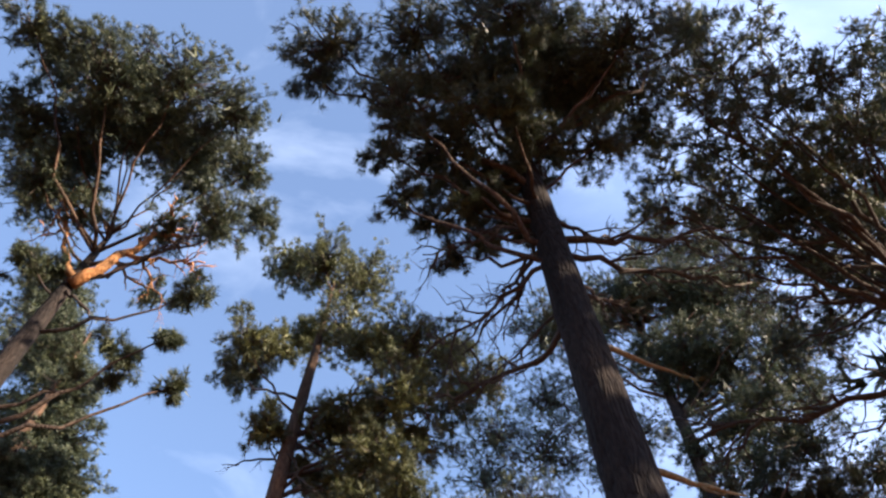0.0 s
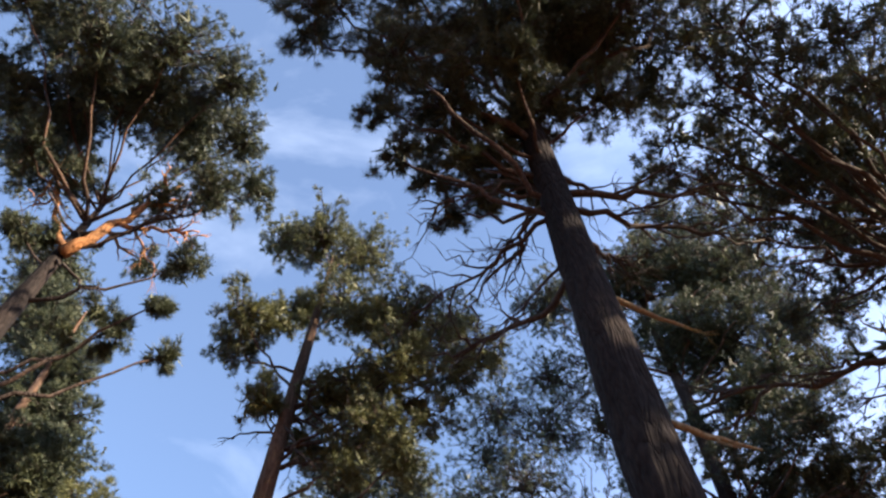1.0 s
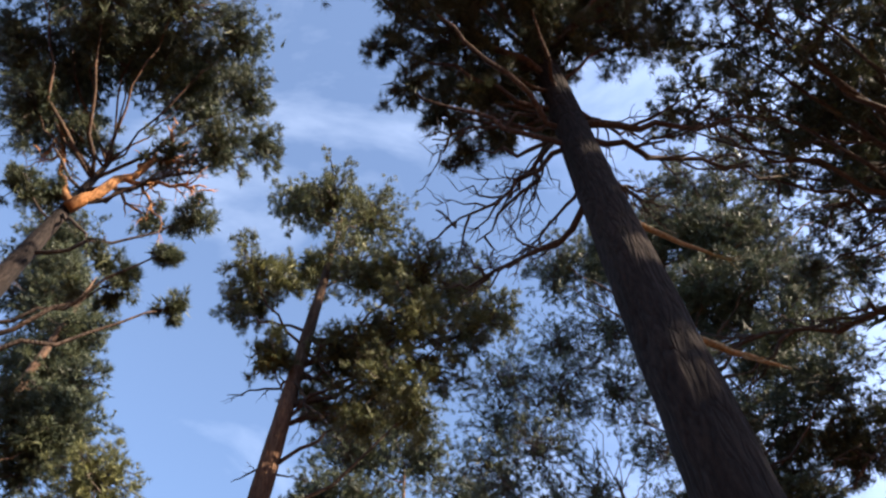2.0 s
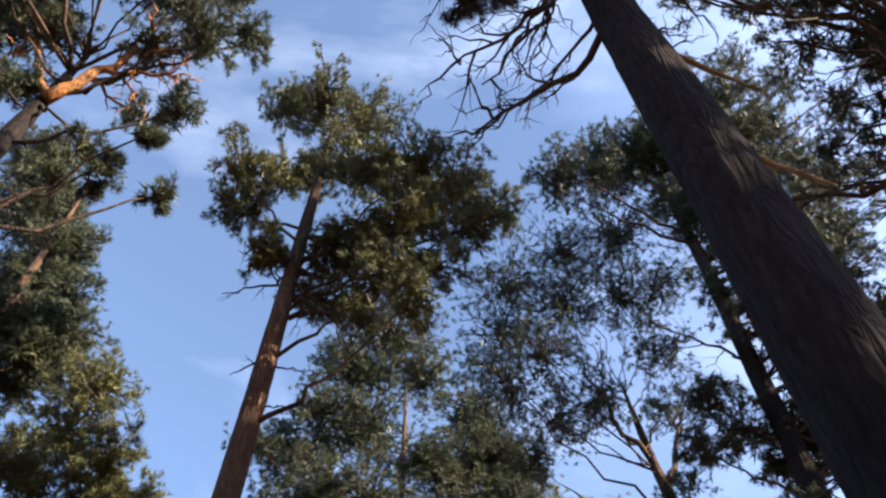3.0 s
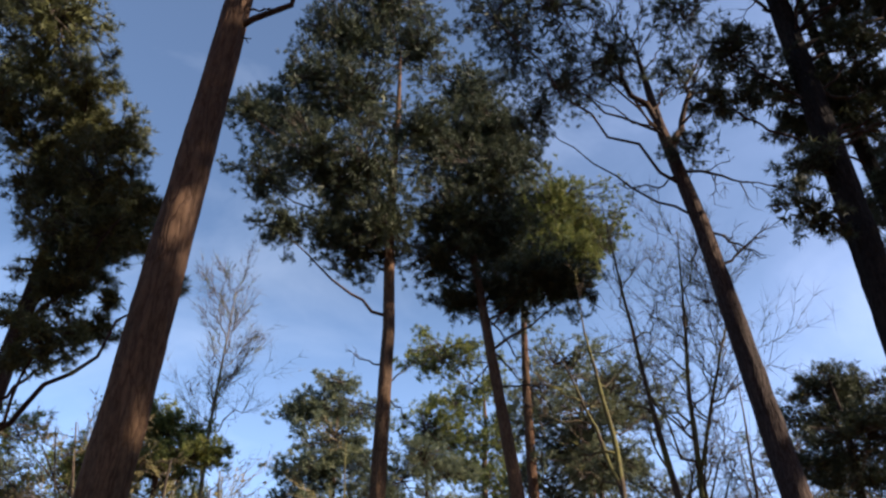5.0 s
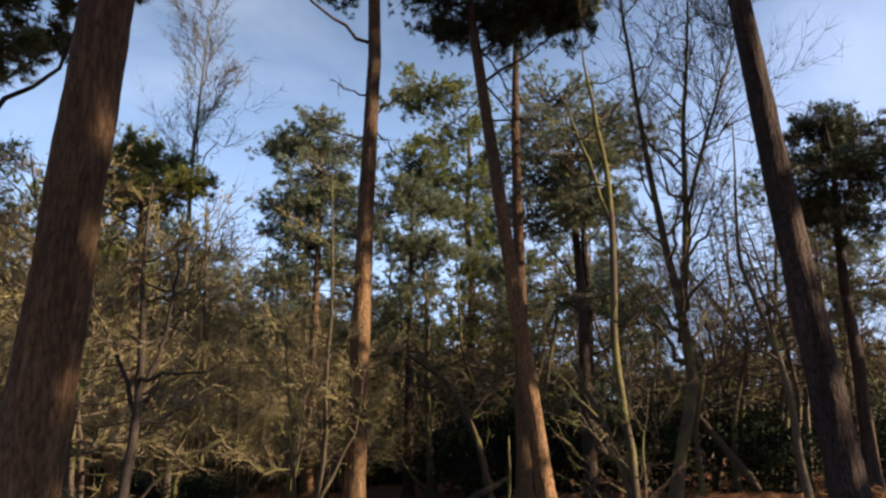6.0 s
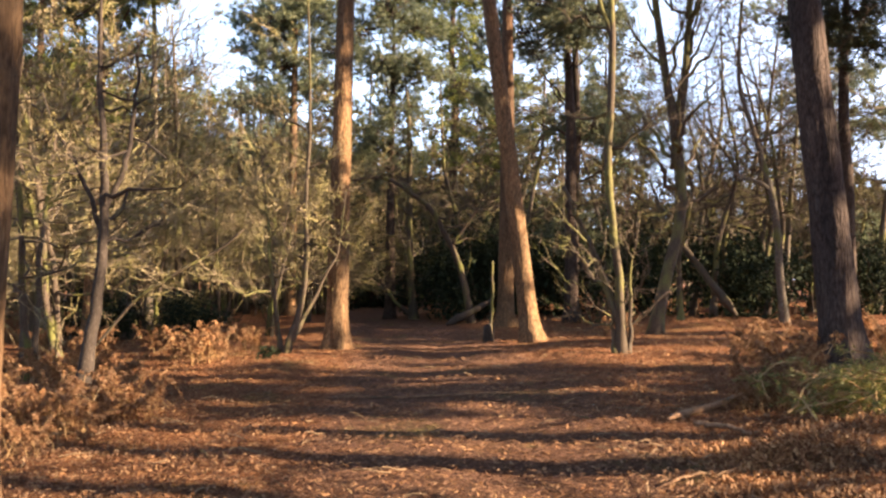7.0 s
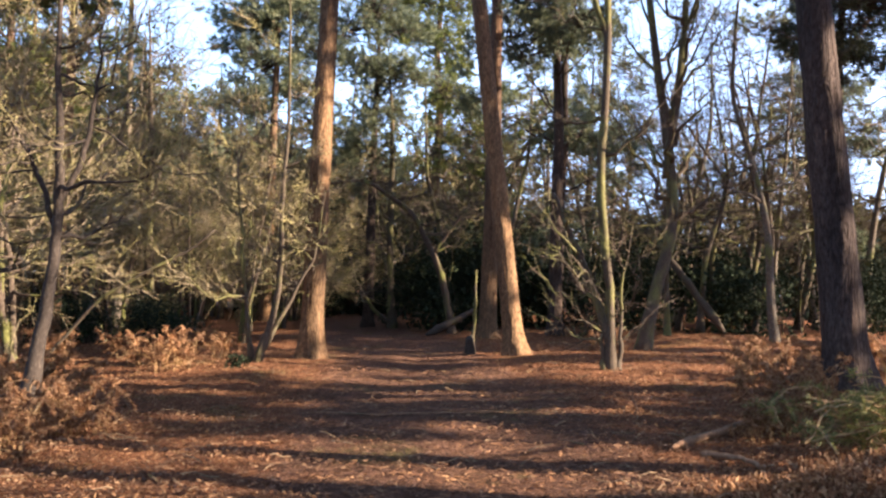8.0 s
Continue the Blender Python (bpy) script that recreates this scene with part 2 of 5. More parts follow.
class Soup:
    """Collects vertices and faces, then becomes one mesh."""

    def __init__(self):
        self.verts, self.quads, self.tris, self.count = [], [], [], 0

    def add(self, verts, quads=None, tris=None):
        verts = np.asarray(verts, float).reshape(-1, 3)
        if quads is not None and len(quads):
            self.quads.append(np.asarray(quads) + self.count)
        if tris is not None and len(tris):
            self.tris.append(np.asarray(tris) + self.count)
        self.verts.append(verts)
        self.count += len(verts)

    def mesh(self, name, mat, smooth=False):
        v = np.concatenate(self.verts)
        q = np.concatenate(self.quads) if self.quads else np.zeros((0, 4), int)
        t = np.concatenate(self.tris) if self.tris else np.zeros((0, 3), int)
        me = bpy.data.meshes.new(name)
        me.vertices.add(len(v))
        me.vertices.foreach_set("co", v.astype(np.float32).ravel())
        me.loops.add(q.size + t.size)
        me.loops.foreach_set("vertex_index", np.r_[q.ravel(), t.ravel()].astype(np.int32))
        me.polygons.add(len(q) + len(t))
        me.polygons.foreach_set("loop_start", np.r_[np.arange(len(q)) * 4, q.size + np.arange(len(t)) * 3].astype(np.int32))
        me.polygons.foreach_set("use_smooth", np.full(len(q) + len(t), smooth))
        me.update(calc_edges=True)
        me.materials.append(mat)
        return me


def part(name, soup, mat, parent, label="", smooth=False):
    ob = new(name, soup.mesh(name, mat, smooth) if isinstance(soup, Soup) else soup)
    ob.parent = parent
    if parent is not None:
        ob.matrix_parent_inverse = parent.matrix_basis.inverted()
    return tagged(ob, label) if label else ob


def unit(v):
    return v / np.maximum(np.linalg.norm(v, axis=-1, keepdims=True), 1e-9)


def tubes(soup, line, radius, sides=3, ridge=None):
    """Tapered tubes along N polylines of K points: line (N, K, 3), radius (N, K)."""
    line, radius = np.asarray(line, float), np.asarray(radius, float)
    n, k, _ = line.shape
    along = unit(np.gradient(line, axis=1))
    ref = np.where(np.abs(along[:, :1, 2:3]) > 0.8, np.array([[[1.0, 0, 0]]]), np.array([[[0, 0, 1.0]]]))
    a = unit(np.cross(along, np.broadcast_to(ref, along.shape)))
    b = np.cross(along, a)
    ang = np.arange(sides) * 2 * np.pi / sides
    r = radius[:, :, None] * (ridge if ridge is not None else 1.0) * np.ones((1, 1, sides))
    v = line[:, :, None] + r[..., None] * (np.cos(ang)[None, None, :, None] * a[:, :, None] + np.sin(ang)[None, None, :, None] * b[:, :, None])
    i = (np.arange(n)[:, None, None] * k + np.arange(k - 1)[None, :, None]) * sides
    s = np.arange(sides)[None, None, :]
    s2 = (s + 1) % sides
    quads = np.stack([i + s, i + s2, i + sides + s2, i + sides + s], -1).reshape(-1, 4)
    if sides >= 6 and n == 1:
        ring = np.arange(sides)
        nxt, far, c = (ring + 1) % sides, (k - 1) * sides, k * sides
        v = np.r_[v.reshape(-1, 3), line[0, :1] - along[0, :1] * radius[0, 0] * 0.15, line[0, -1:] + along[0, -1:] * radius[0, -1] * 0.15]
        soup.add(v, quads, np.r_[np.stack([nxt, ring, np.full(sides, c)], -1), np.stack([far + ring, far + nxt, np.full(sides, c + 1)], -1)])
    else:
        soup.add(v, quads)


def curve_between(a, b, k, sag=0.0, wiggle=0.0, rng=RNG):
    """N curves of k points from a to b (N, 3), bowed by sag upwards and wriggling."""
    a, b = np.atleast_2d(a), np.atleast_2d(b)
    t = np.linspace(0, 1, k)[None, :, None]
    size = np.linalg.norm(b - a, axis=1)[:, None, None]
    line = a[:, None] * (1 - t) + b[:, None] * t
    line = line + np.array([0, 0, 1.0]) * (np.sin(np.pi * t) * sag * size)
    w = rng.normal(0, 1, (len(a), k, 3)) * wiggle * size
    w[:, 0] = w[:, -1] = 0
    return line + w


def tufts(soup, at, way, length, count, width, spread=0.9, rng=RNG, flat=True):
    """Sprays of thin blades: at (N, 3), way (N, 3), length (N,)."""
    n = len(at)
    d = unit(way[:, None] + rng.normal(0, spread, (n, count, 3)))
    side = unit(np.cross(d, rng.normal(0, 1, (n, count, 3))))
    size = (length[:, None] * rng.uniform(0.6, 1.15, (n, count)))[..., None]
    base = at[:, None] + d * size * 0.08
    w = width * rng.uniform(0.7, 1.3, (n, count, 1))
    if flat:
        mid = base + d * size * 0.45
        v = np.stack([base, mid + side * w, base + d * size, mid - side * w], 2).reshape(-1, 3)
        soup.add(v, np.arange(len(v)).reshape(-1, 4))
    else:
        v = np.stack([base - side * w, base + side * w, base + d * size], 2).reshape(-1, 3)
        soup.add(v, None, np.arange(len(v)).reshape(-1, 3))


def slivers(soup, a, b, width, rng=RNG):
    """The finest twigs: one thin tapering blade each, from a to b."""
    side = unit(np.cross(b - a, rng.normal(0, 1, a.shape))) * width
    v = np.stack([a - side, a + side, b], 1).reshape(-1, 3)
    soup.add(v, None, np.arange(len(v)).reshape(-1, 3))


def ground_at(x, y):
    """The height of the forest floor."""
    x, y = np.asarray(x, float), np.asarray(y, float)
    z = 0.046 * 9 * np.tanh(x / 9)
    z = z + 0.05 * np.sin(x * 0.9 + 1.3) * np.sin(y * 0.55 + 0.4) + 0.025 * np.sin(x * 2.7 + y * 1.9) * np.sin(y * 2.3 - x)
    off = np.abs(x - path_x(y))
    return z - 0.07 * np.exp(-(off / 1.6) ** 2)


def path_x(y):
    """The middle of the trodden path."""
    y = np.asarray(y, float)
    return 0.1 - 0.02 * y - 0.8 * (1 + np.tanh((y - 27) / 5)) - 0.03 * np.clip(y - 34, 0, 60)


def root(name, x, y, label, category, group="", turn=0.0, size=1.0):
    """The Empty at a thing's base, on the forest floor."""
    ob = new(name)
    ob.empty_display_size = 0.2
    ob.matrix_basis = pose(x, y, float(ground_at(x, y)), 0, 0, turn) @ Matrix.Scale(size, 4)
    return tagged(ob, label, category, group)


# ---------------------------------------------------------------- the forest floor
def spaced(lo, hi, step, far):
    mid = np.arange(lo, hi + 1e-6, step)
    out = step * 1.35 ** np.arange(1, 60)
    out = np.cumsum(out)
    out = out[out < far]
    return np.r_[lo - out[::-1], mid, hi + out]


def forest_floor():
    xs, ys = spaced(-9, 9, 0.09, 1500), spaced(-4, 30, 0.11, 1500)
    gx, gy = np.meshgrid(xs, ys)
    z = ground_at(gx.ravel(), np.clip(gy.ravel(), -200, 200)).reshape(gx.shape)
    near = (np.abs(gx) < 9.2) & (gy > -4.5) & (gy < 31)
    rough = np.array([noise.fractal(Vector((x * 2.2, y * 2.2, 0)), 1.0, 2.0, 4) for x, y in zip(gx[near], gy[near])])
    on_path = np.exp(-((gx[near] - np.array([path_x(y) for y in gy[near]])) / 1.5) ** 4)
    z[near] += rough * 0.035 * (1 - 0.6 * on_path)
    s = Soup()
    h, w = gx.shape
    i = (np.arange(h - 1)[:, None] * w + np.arange(w - 1)).reshape(-1)
    s.add(np.stack([gx, gy, z], -1), np.stack([i, i + 1, i + w + 1, i + w], -1))
    me = s.mesh("ground", M_EARTH, True)
    worn = np.exp(-((gx - np.array([path_x(min(y, 60)) for y in ys])[:, None]) / 1.7) ** 4).ravel()
    me.attributes.new("trodden", "FLOAT", "POINT").data.foreach_set("value", worn.astype(np.float32))
    return tagged(new("ground", me), "brown forest floor of trodden earth, needles and fallen leaves", "ground", kind="structure")


forest_floor()


# ---------------------------------------------------------------- pines
def stem_line(x, y, dx, dy, height, k, bend, rng):
    z = np.linspace(-0.25, height, k)
    wob = np.stack([np.interp(z, np.linspace(0, height, 7), np.r_[0, 0, 0, rng.normal(0, bend, 4)]) for _ in range(2)], -1)
    return np.stack([x + dx * z + wob[:, 0], y + dy * z + wob[:, 1], z], -1)


def needles_round(soup, twigs, hub, size, rng, per_blob, blade, thin, spray=(10, 0.066), flat=0.75, core=0.0):
    """A clump of foliage: twigs fan out from the hub, fork into shoots, and each shoot ends in a dense puff of needles."""
    per, forks = 3, 5
    n_shoot = max(8, int(per_blob / per))
    n_twig = max(3, n_shoot // forks)
    n_shoot = n_twig * forks
    ends = unit(rng.normal(0, 1, (n_twig, 3)) + np.array([0, 0, 0.25])) * (rng.uniform(0.3, 1.0, (n_twig, 1)) ** 0.55) * size
    ends *= 1 + 0.28 * np.sin(3.1 * np.arctan2(ends[:, 1:2], ends[:, :1]) + hub[2] * 5)
    ends[:, 2] *= flat
    ends = hub + ends
    start = hub + rng.normal(0, 0.10, (n_twig, 3)) * size
    lines = curve_between(start, ends, 3, 0.08, 0.05, rng)
    tubes(twigs, lines, np.linspace(1, 0.3, 3)[None] * (0.006 + 0.012 * size) * thin * np.ones((n_twig, 1)), 3)
    way = unit(np.repeat(unit(ends - start), forks, 0) + np.array([0, 0, 0.35]) + rng.normal(0, 0.45, (n_shoot, 3)))
    tip = np.repeat(ends, forks, 0) + rng.normal(0, 0.12, (n_shoot, 3)) * size * np.array([1, 1, 0.7])
    slivers(twigs, np.repeat(lines[:, 1] * 0.5 + ends * 0.5, forks, 0), tip, 0.004 + 0.003 * size, rng)
    at = tip[:, None] + way[:, None] * blade * rng.uniform(-0.6, 0.25, (n_shoot, per, 1)) + rng.normal(0, 0.22, (n_shoot, per, 3)) * blade
    way = unit(way[:, None] + rng.normal(0, 0.35, (n_shoot, per, 3))).reshape(-1, 3)
    tufts(soup, at.reshape(-1, 3), way, np.full(len(way), blade), spray[0], blade * spray[1], 0.7, rng, False)
    if core:
        m = int(core * (20 + 60 * size))
        inside = hub + rng.normal(0, 0.25, (m, 3)) * size * np.array([1, 1, flat])
        tufts(soup, inside, unit(rng.normal(0, 1, (m, 3))), np.full(m, 0.10 + 0.16 * size), 7, 0.013 + 0.008 * size, 0.9, rng, False)


def pine(x, y, dx, dy, height, r0, blobs, label, seed, bark=M_BARK, needle=M_NEEDLE, per_blob=190, blade=0.17, detail=True, bend=0.05, thin=1.0, attach=0.55, limb_mat=M_BARK_DARK, fill=1.0, grow=1.12, more=3.0, spray=(10, 0.066), flat=0.75, core=1.0, name="pine_tree"):
    rng = np.random.default_rng(seed)
    base = root(name, x, y, label, "tree", "pines")
    z0 = float(ground_at(x, y))
    k, sides = (int(height / 0.09), 40) if detail else (40, 10)
    core = core if detail or core > 1 else 0
    line = stem_line(0, 0, dx, dy, height, k, bend, rng)
    zs = line[:, 2]
    rad = r0 * (1 - 0.62 * np.clip(zs / height, 0, 1) - 0.32 * np.clip(zs / height, 0, 1) ** 6) + r0 * 0.55 * np.exp(-np.clip(zs, 0, None) / 0.28)
    ridge = None
    if detail:
        a = np.arange(sides) * 2 * np.pi / sides
        ridge = np.empty((1, k, sides))
        for i in range(k):
            for j in range(sides):
                p = Vector((math.cos(a[j]) * 2.6 + seed, math.sin(a[j]) * 2.6, zs[i] * 1.1))
                ridge[0, i, j] = 1 + 0.055 * (1 - abs(noise.noise(p)) * 3.2) + 0.02 * noise.noise(p * 4)
        flare = 0.16 * np.exp(-np.clip(zs, 0, None) / 0.3)[:, None] * np.sin(a * 5 + seed)[None]
        ridge[0] += flare
    line[:, :2] += (x, y)
    line[:, 2] += z0
    s = Soup()
    tubes(s, line[None], rad[None], sides, ridge)
    part("trunk", s, bark, base, "", True)
    leaves, twigs = Soup(), Soup()
    for bx, by, bz, br in blobs:
        hub = np.array((bx, by, bz))
        ax = np.array([np.interp(bz, line[:, 2], line[:, i]) for i in (0, 1)])
        out = np.hypot(*(hub[:2] - ax))
        za = min(bz - 0.15, max(height * 0.4, bz - out * attach - 0.3), height * 0.97 + z0)
        root_at = np.array([np.interp(za, line[:, 2], line[:, i]) for i in range(3)])
        thick = np.interp(za, line[:, 2], rad)
        if out > 0.35:
            limb = Soup()
            curve = curve_between(root_at, hub, 9, -0.06 if bz > za + out * 0.3 else 0.08, 0.016, rng)
            tubes(limb, curve, np.linspace(min(0.6 * thick, 0.014 + 0.012 * out), 0.010, 9)[None] * thin, 7)
            part("limb", limb, limb_mat, base, "", True)
        br = br * grow
        n = int(more * per_blob * np.clip(br / 0.75, 0.3, 2.2) ** 1.4)
        needles_round(leaves, twigs, hub, br, rng, n, blade, thin, spray, flat, core)
        if fill and out > 0.8 * br:
            inner = hub * 0.62 + np.array([*ax, bz]) * 0.38 + rng.normal(0, 0.2, 3) * br
            needles_round(leaves, twigs, inner, br * 0.85, rng, int(n * 0.35 * fill), blade, thin, spray, flat, core)
    crown = part("crown", leaves, needle, base, "dense dark green needles in uneven clumps")
    tagged(part("twig_spray", twigs, M_DEAD, crown), kind="stuff")
    return base, line, rad


def dead_branch(parent, start, end, r, seed, mat=M_DEAD, forks=5, sag=-0.05, name="dead_branch", length=0.35, crook=0.022):
    """A bare crooked branch with short side twigs."""
    rng = np.random.default_rng(seed)
    start, end = np.array(start, float), np.array(end, float)
    main = curve_between(start, end, 10, sag, crook, rng)
    s = Soup()
    tubes(s, main, np.linspace(r, r * 0.22, 10)[None], 7)
    size = np.linalg.norm(end - start)
    along = unit(end - start)
    for _ in range(forks):
        t = rng.uniform(0.25, 0.95)
        p = np.array([np.interp(t, np.linspace(0, 1, 10), main[0, :, i]) for i in range(3)])
        d = unit(along + rng.normal(0, 0.6, 3) + np.array([0, 0, -0.2]))
        e = p + d * size * length * rng.uniform(0.5, 1.1) * (1.1 - 0.5 * t)
        sub = curve_between(p, e, 6, -0.05, 0.05, rng)
        tubes(s, sub, np.linspace(r * 0.42, r * 0.1, 6)[None], 5)
        for _ in range(4):
            q = sub[0, rng.integers(2, 6)]
            tubes(s, curve_between(q, q + unit(d + rng.normal(0, 0.7, 3)) * size * 0.14 * rng.uniform(0.5, 1.3), 4, -0.05, 0.05, rng), np.linspace(r * 0.2, r * 0.06, 4)[None], 3)
    return part(name, s, mat, parent, "", True)


# Clumps of each crown: x, y, z and radius in metres.
BESIDE_PATH = [(-1.2, 2.3, 10.8, 0.54), (-0.3, 2.3, 11.1, 0.62), (0.6, 2.5, 12, 0.68), (1.5, 2.5, 11.6, 0.66), (2.3, 2.4, 10.9, 0.62), (1.7, 3.3, 11.4, 0.6), (2.6, 3.3, 11.5, 0.6), (-1.5, 2.7, 11, 0.35), (3.4, 2.6, 11.9, 0.53), (-0.4, 2.6, 9.2, 0.44), (0.1, 3.2, 9.5, 0.47), (-0.6, 3.2, 9.6, 0.28), (0.6, 3.7, 9.5, 0.35), (1.1, 3.3, 9.7, 0.38), (1.8, 3.3, 9.8, 0.39), (-0.1, 3.9, 10.1, 0.31), (0.8, 2.7, 9.4, 0.36), (0.6, 2.9, 11.1, 0.5), (1.3, 2.7, 11.2, 0.5), (2, 2.8, 10.8, 0.49), (0, 2.7, 10.5, 0.4), (2.9, 3.9, 11.5, 0.47), (0.9, 2, 10.8, 0.53)]
FOREMOST = [(-2.6, 8.4, 16.2, 0.78), (-2, 9.3, 17, 0.84), (-3.6, 8.8, 17, 0.59), (-1.9, 8.7, 14, 0.71), (-2.9, 9.1, 14.4, 0.53), (-3.5, 7.9, 12.7, 0.54), (-4, 9, 13.3, 0.49), (-3, 8.5, 11.1, 0.42), (-0.7, 8, 12.6, 0.72), (-0, 9, 13.6, 0.7), (0.6, 9.4, 13.3, 0.55), (-0.8, 8.2, 11.4, 0.67), (0.1, 8.9, 12.1, 0.54), (-1.1, 8.4, 10.3, 0.55), (-0.5, 9.1, 11.4, 0.53), (-2, 9.1, 11.6, 0.54), (-0.7, 8.2, 9.5, 0.37), (-2.2, 9.2, 10.6, 0.38)]
PATH_EDGE = [(-2.6, 20.9, 22.8, 1.85), (-4, 20.9, 21.4, 1.59), (-1.6, 21.3, 21.1, 1.19), (-4.8, 20.3, 19, 1.1), (-3.4, 21.1, 18.6, 1.66), (-6, 21.4, 18.3, 1.29), (-4.3, 19.5, 15.3, 1.27), (-6, 21.3, 15.9, 1.03), (-2.9, 20.2, 15.2, 1.46), (-1.5, 20.5, 17, 1.03), (-4.9, 19.7, 13, 0.74), (-3.7, 21, 14, 1.12), (-2.3, 20, 13.3, 0.9), (-3.1, 21.4, 13.2, 0.94), (-6.4, 20, 17.3, 0.69)]
LEANING = [(-0, 21.9, 19.7, 1.36), (0.8, 21.6, 17.9, 1.28), (-0.7, 22, 17.4, 1.46), (0.5, 21.2, 15.6, 1.52), (-0.5, 21.2, 14.2, 1.29), (1.4, 22.3, 17.5, 1.1), (0.8, 22.3, 14.6, 1.18), (-0.9, 21.9, 13.3, 1.12), (0.8, 22.8, 14.1, 1.15), (1.9, 21.4, 12.4, 1.05), (1.2, 22.7, 12.3, 0.95), (2.6, 21.3, 12, 0.89), (0.1, 22.9, 14.7, 1.17), (-0.5, 22.2, 12.1, 0.62)]
GOLDEN = [(3.3, 26.2, 18, 1.64), (2.1, 26.9, 17.6, 1.24), (4.2, 26.6, 17, 1.21), (2.7, 26.6, 16.1, 1.38), (3.3, 25.1, 15, 1.11)]
FORKED = [(2.7, 14, 18.2, 1.02), (4, 13.5, 17.9, 1.14), (1.1, 13.6, 16.4, 0.95), (2.3, 13.7, 15.8, 1.06), (0.8, 14.8, 16, 0.83), (1.6, 13.5, 13.8, 0.97), (3.7, 13.8, 15.9, 0.93), (4.9, 14.2, 16.9, 0.84), (0.9, 14.8, 14, 0.77), (1.9, 15, 13.3, 0.88), (1.2, 14.6, 11.9, 0.58), (2.6, 13.7, 12.6, 0.69), (4.4, 14.3, 14.5, 0.77), (4.1, 14.6, 13.1, 0.49), (0.4, 13.4, 13.4, 0.59), (4.1, 14.5, 11, 0.44)]
TALL_DARK = [(2.6, 12.2, 18.5, 0.83), (4, 12.6, 20, 1.19), (5.3, 12.7, 21.1, 1.24), (6.8, 12.7, 21, 1.39), (8.3, 12.4, 21, 1.22), (6.3, 12.5, 16.8, 0.92), (6.5, 11.9, 14.7, 0.82), (5.5, 12.4, 17.1, 0.8), (8.6, 11.7, 17.3, 1.04), (4.2, 12.4, 11.2, 0.61), (3.8, 12.5, 10.3, 0.48), (4.7, 12.9, 10.9, 0.61), (6.6, 12.2, 12.8, 0.76), (7.3, 11.5, 13.3, 0.86), (4.8, 12.4, 8.8, 0.44), (4.4, 11.9, 7.7, 0.4), (6.9, 12.8, 10.7, 0.6), (6.3, 12.2, 11.2, 0.5)]
TALL_SIDE = [(7.7, 12.8, 14.9, 0.85), (7.7, 12.8, 12.7, 0.75), (6.4, 12.8, 12.3, 0.6), (7.1, 12.8, 10.7, 0.65), (6.3, 12.8, 10.0, 0.5), (9.1, 12.8, 17.1, 0.95), (9.4, 12.4, 26.1, 0.75), (10.5, 12.4, 24.1, 0.8), (11.5, 12.4, 22.3, 0.8), (9.2, 12.4, 19.9, 0.7), (10.5, 12.4, 18.8, 0.8), (8.8, 12.4, 15.9, 0.7), (13.6, 12.4, 24.9, 0.8)]
TALL_TOP = [(2.8, 11.8, 18.8, 0.8), (4.3, 12.7, 20.4, 0.95), (6.8, 11.8, 23, 1.03), (8, 11.8, 22.5, 1.09), (8.4, 11.8, 20.4, 0.93), (7, 12, 20.2, 1.01), (7.1, 11.3, 17.2, 0.8), (6, 12.1, 17.6, 0.84), (8.2, 12.7, 17.3, 0.77), (5.9, 12.1, 20.6, 0.87)]
OVERHEAD = [(3.6, 2.9, 10.8, 0.61), (4.4, 3.3, 11.1, 0.63), (4.9, 3, 11, 0.55), (5.3, 3.6, 10.8, 0.56), (3.4, 3.8, 10.9, 0.5), (4.1, 4, 10.9, 0.57), (4.5, 4.1, 10.2, 0.47), (5.3, 4.6, 10.5, 0.57), (2.8, 4.4, 10.3, 0.35), (3.5, 4.3, 10.2, 0.41), (5.2, 5.5, 10.6, 0.52), (4.5, 4.8, 10.2, 0.42), (5.8, 6, 10.7, 0.46), (3, 3, 10.6, 0.46)]
HIGH_OVERHEAD = [(4.0, 3.3, 12.7, 0.5), (5.6, 3.3, 14.9, 0.55), (5.2, 3.3, 11.6, 0.55), (4.8, 3.3, 9.6, 0.5), (4.0, 3.3, 9.8, 0.45), (3.5, 3.3, 10.3, 0.42), (6.7, 3.3, 13.5, 0.55), (4.4, 3.3, 15.5, 0.5)]
DROOPING = [(-0.4, 3.4, 8.7, 0.23), (-0.1, 3.8, 9, 0.25), (0.3, 3.6, 8.9, 0.24), (0.4, 4.1, 9.1, 0.22), (0.1, 4.1, 8.7, 0.19), (0.7, 3.8, 8.8, 0.21), (1.1, 4, 9, 0.22)]
SPREADING = [(3.2, 4.5, 11.4, 0.51), (4.1, 4.7, 11.7, 0.6), (4.7, 4.9, 11.3, 0.58), (5.1, 4.5, 11.1, 0.56), (4.1, 5.5, 12.1, 0.48), (4.6, 5.7, 11.1, 0.53), (5.2, 5.6, 11, 0.59), (5.3, 6.6, 11.2, 0.47), (6, 7.4, 11.3, 0.49), (5.1, 7.3, 11.1, 0.41), (3, 5.1, 11.6, 0.38)]
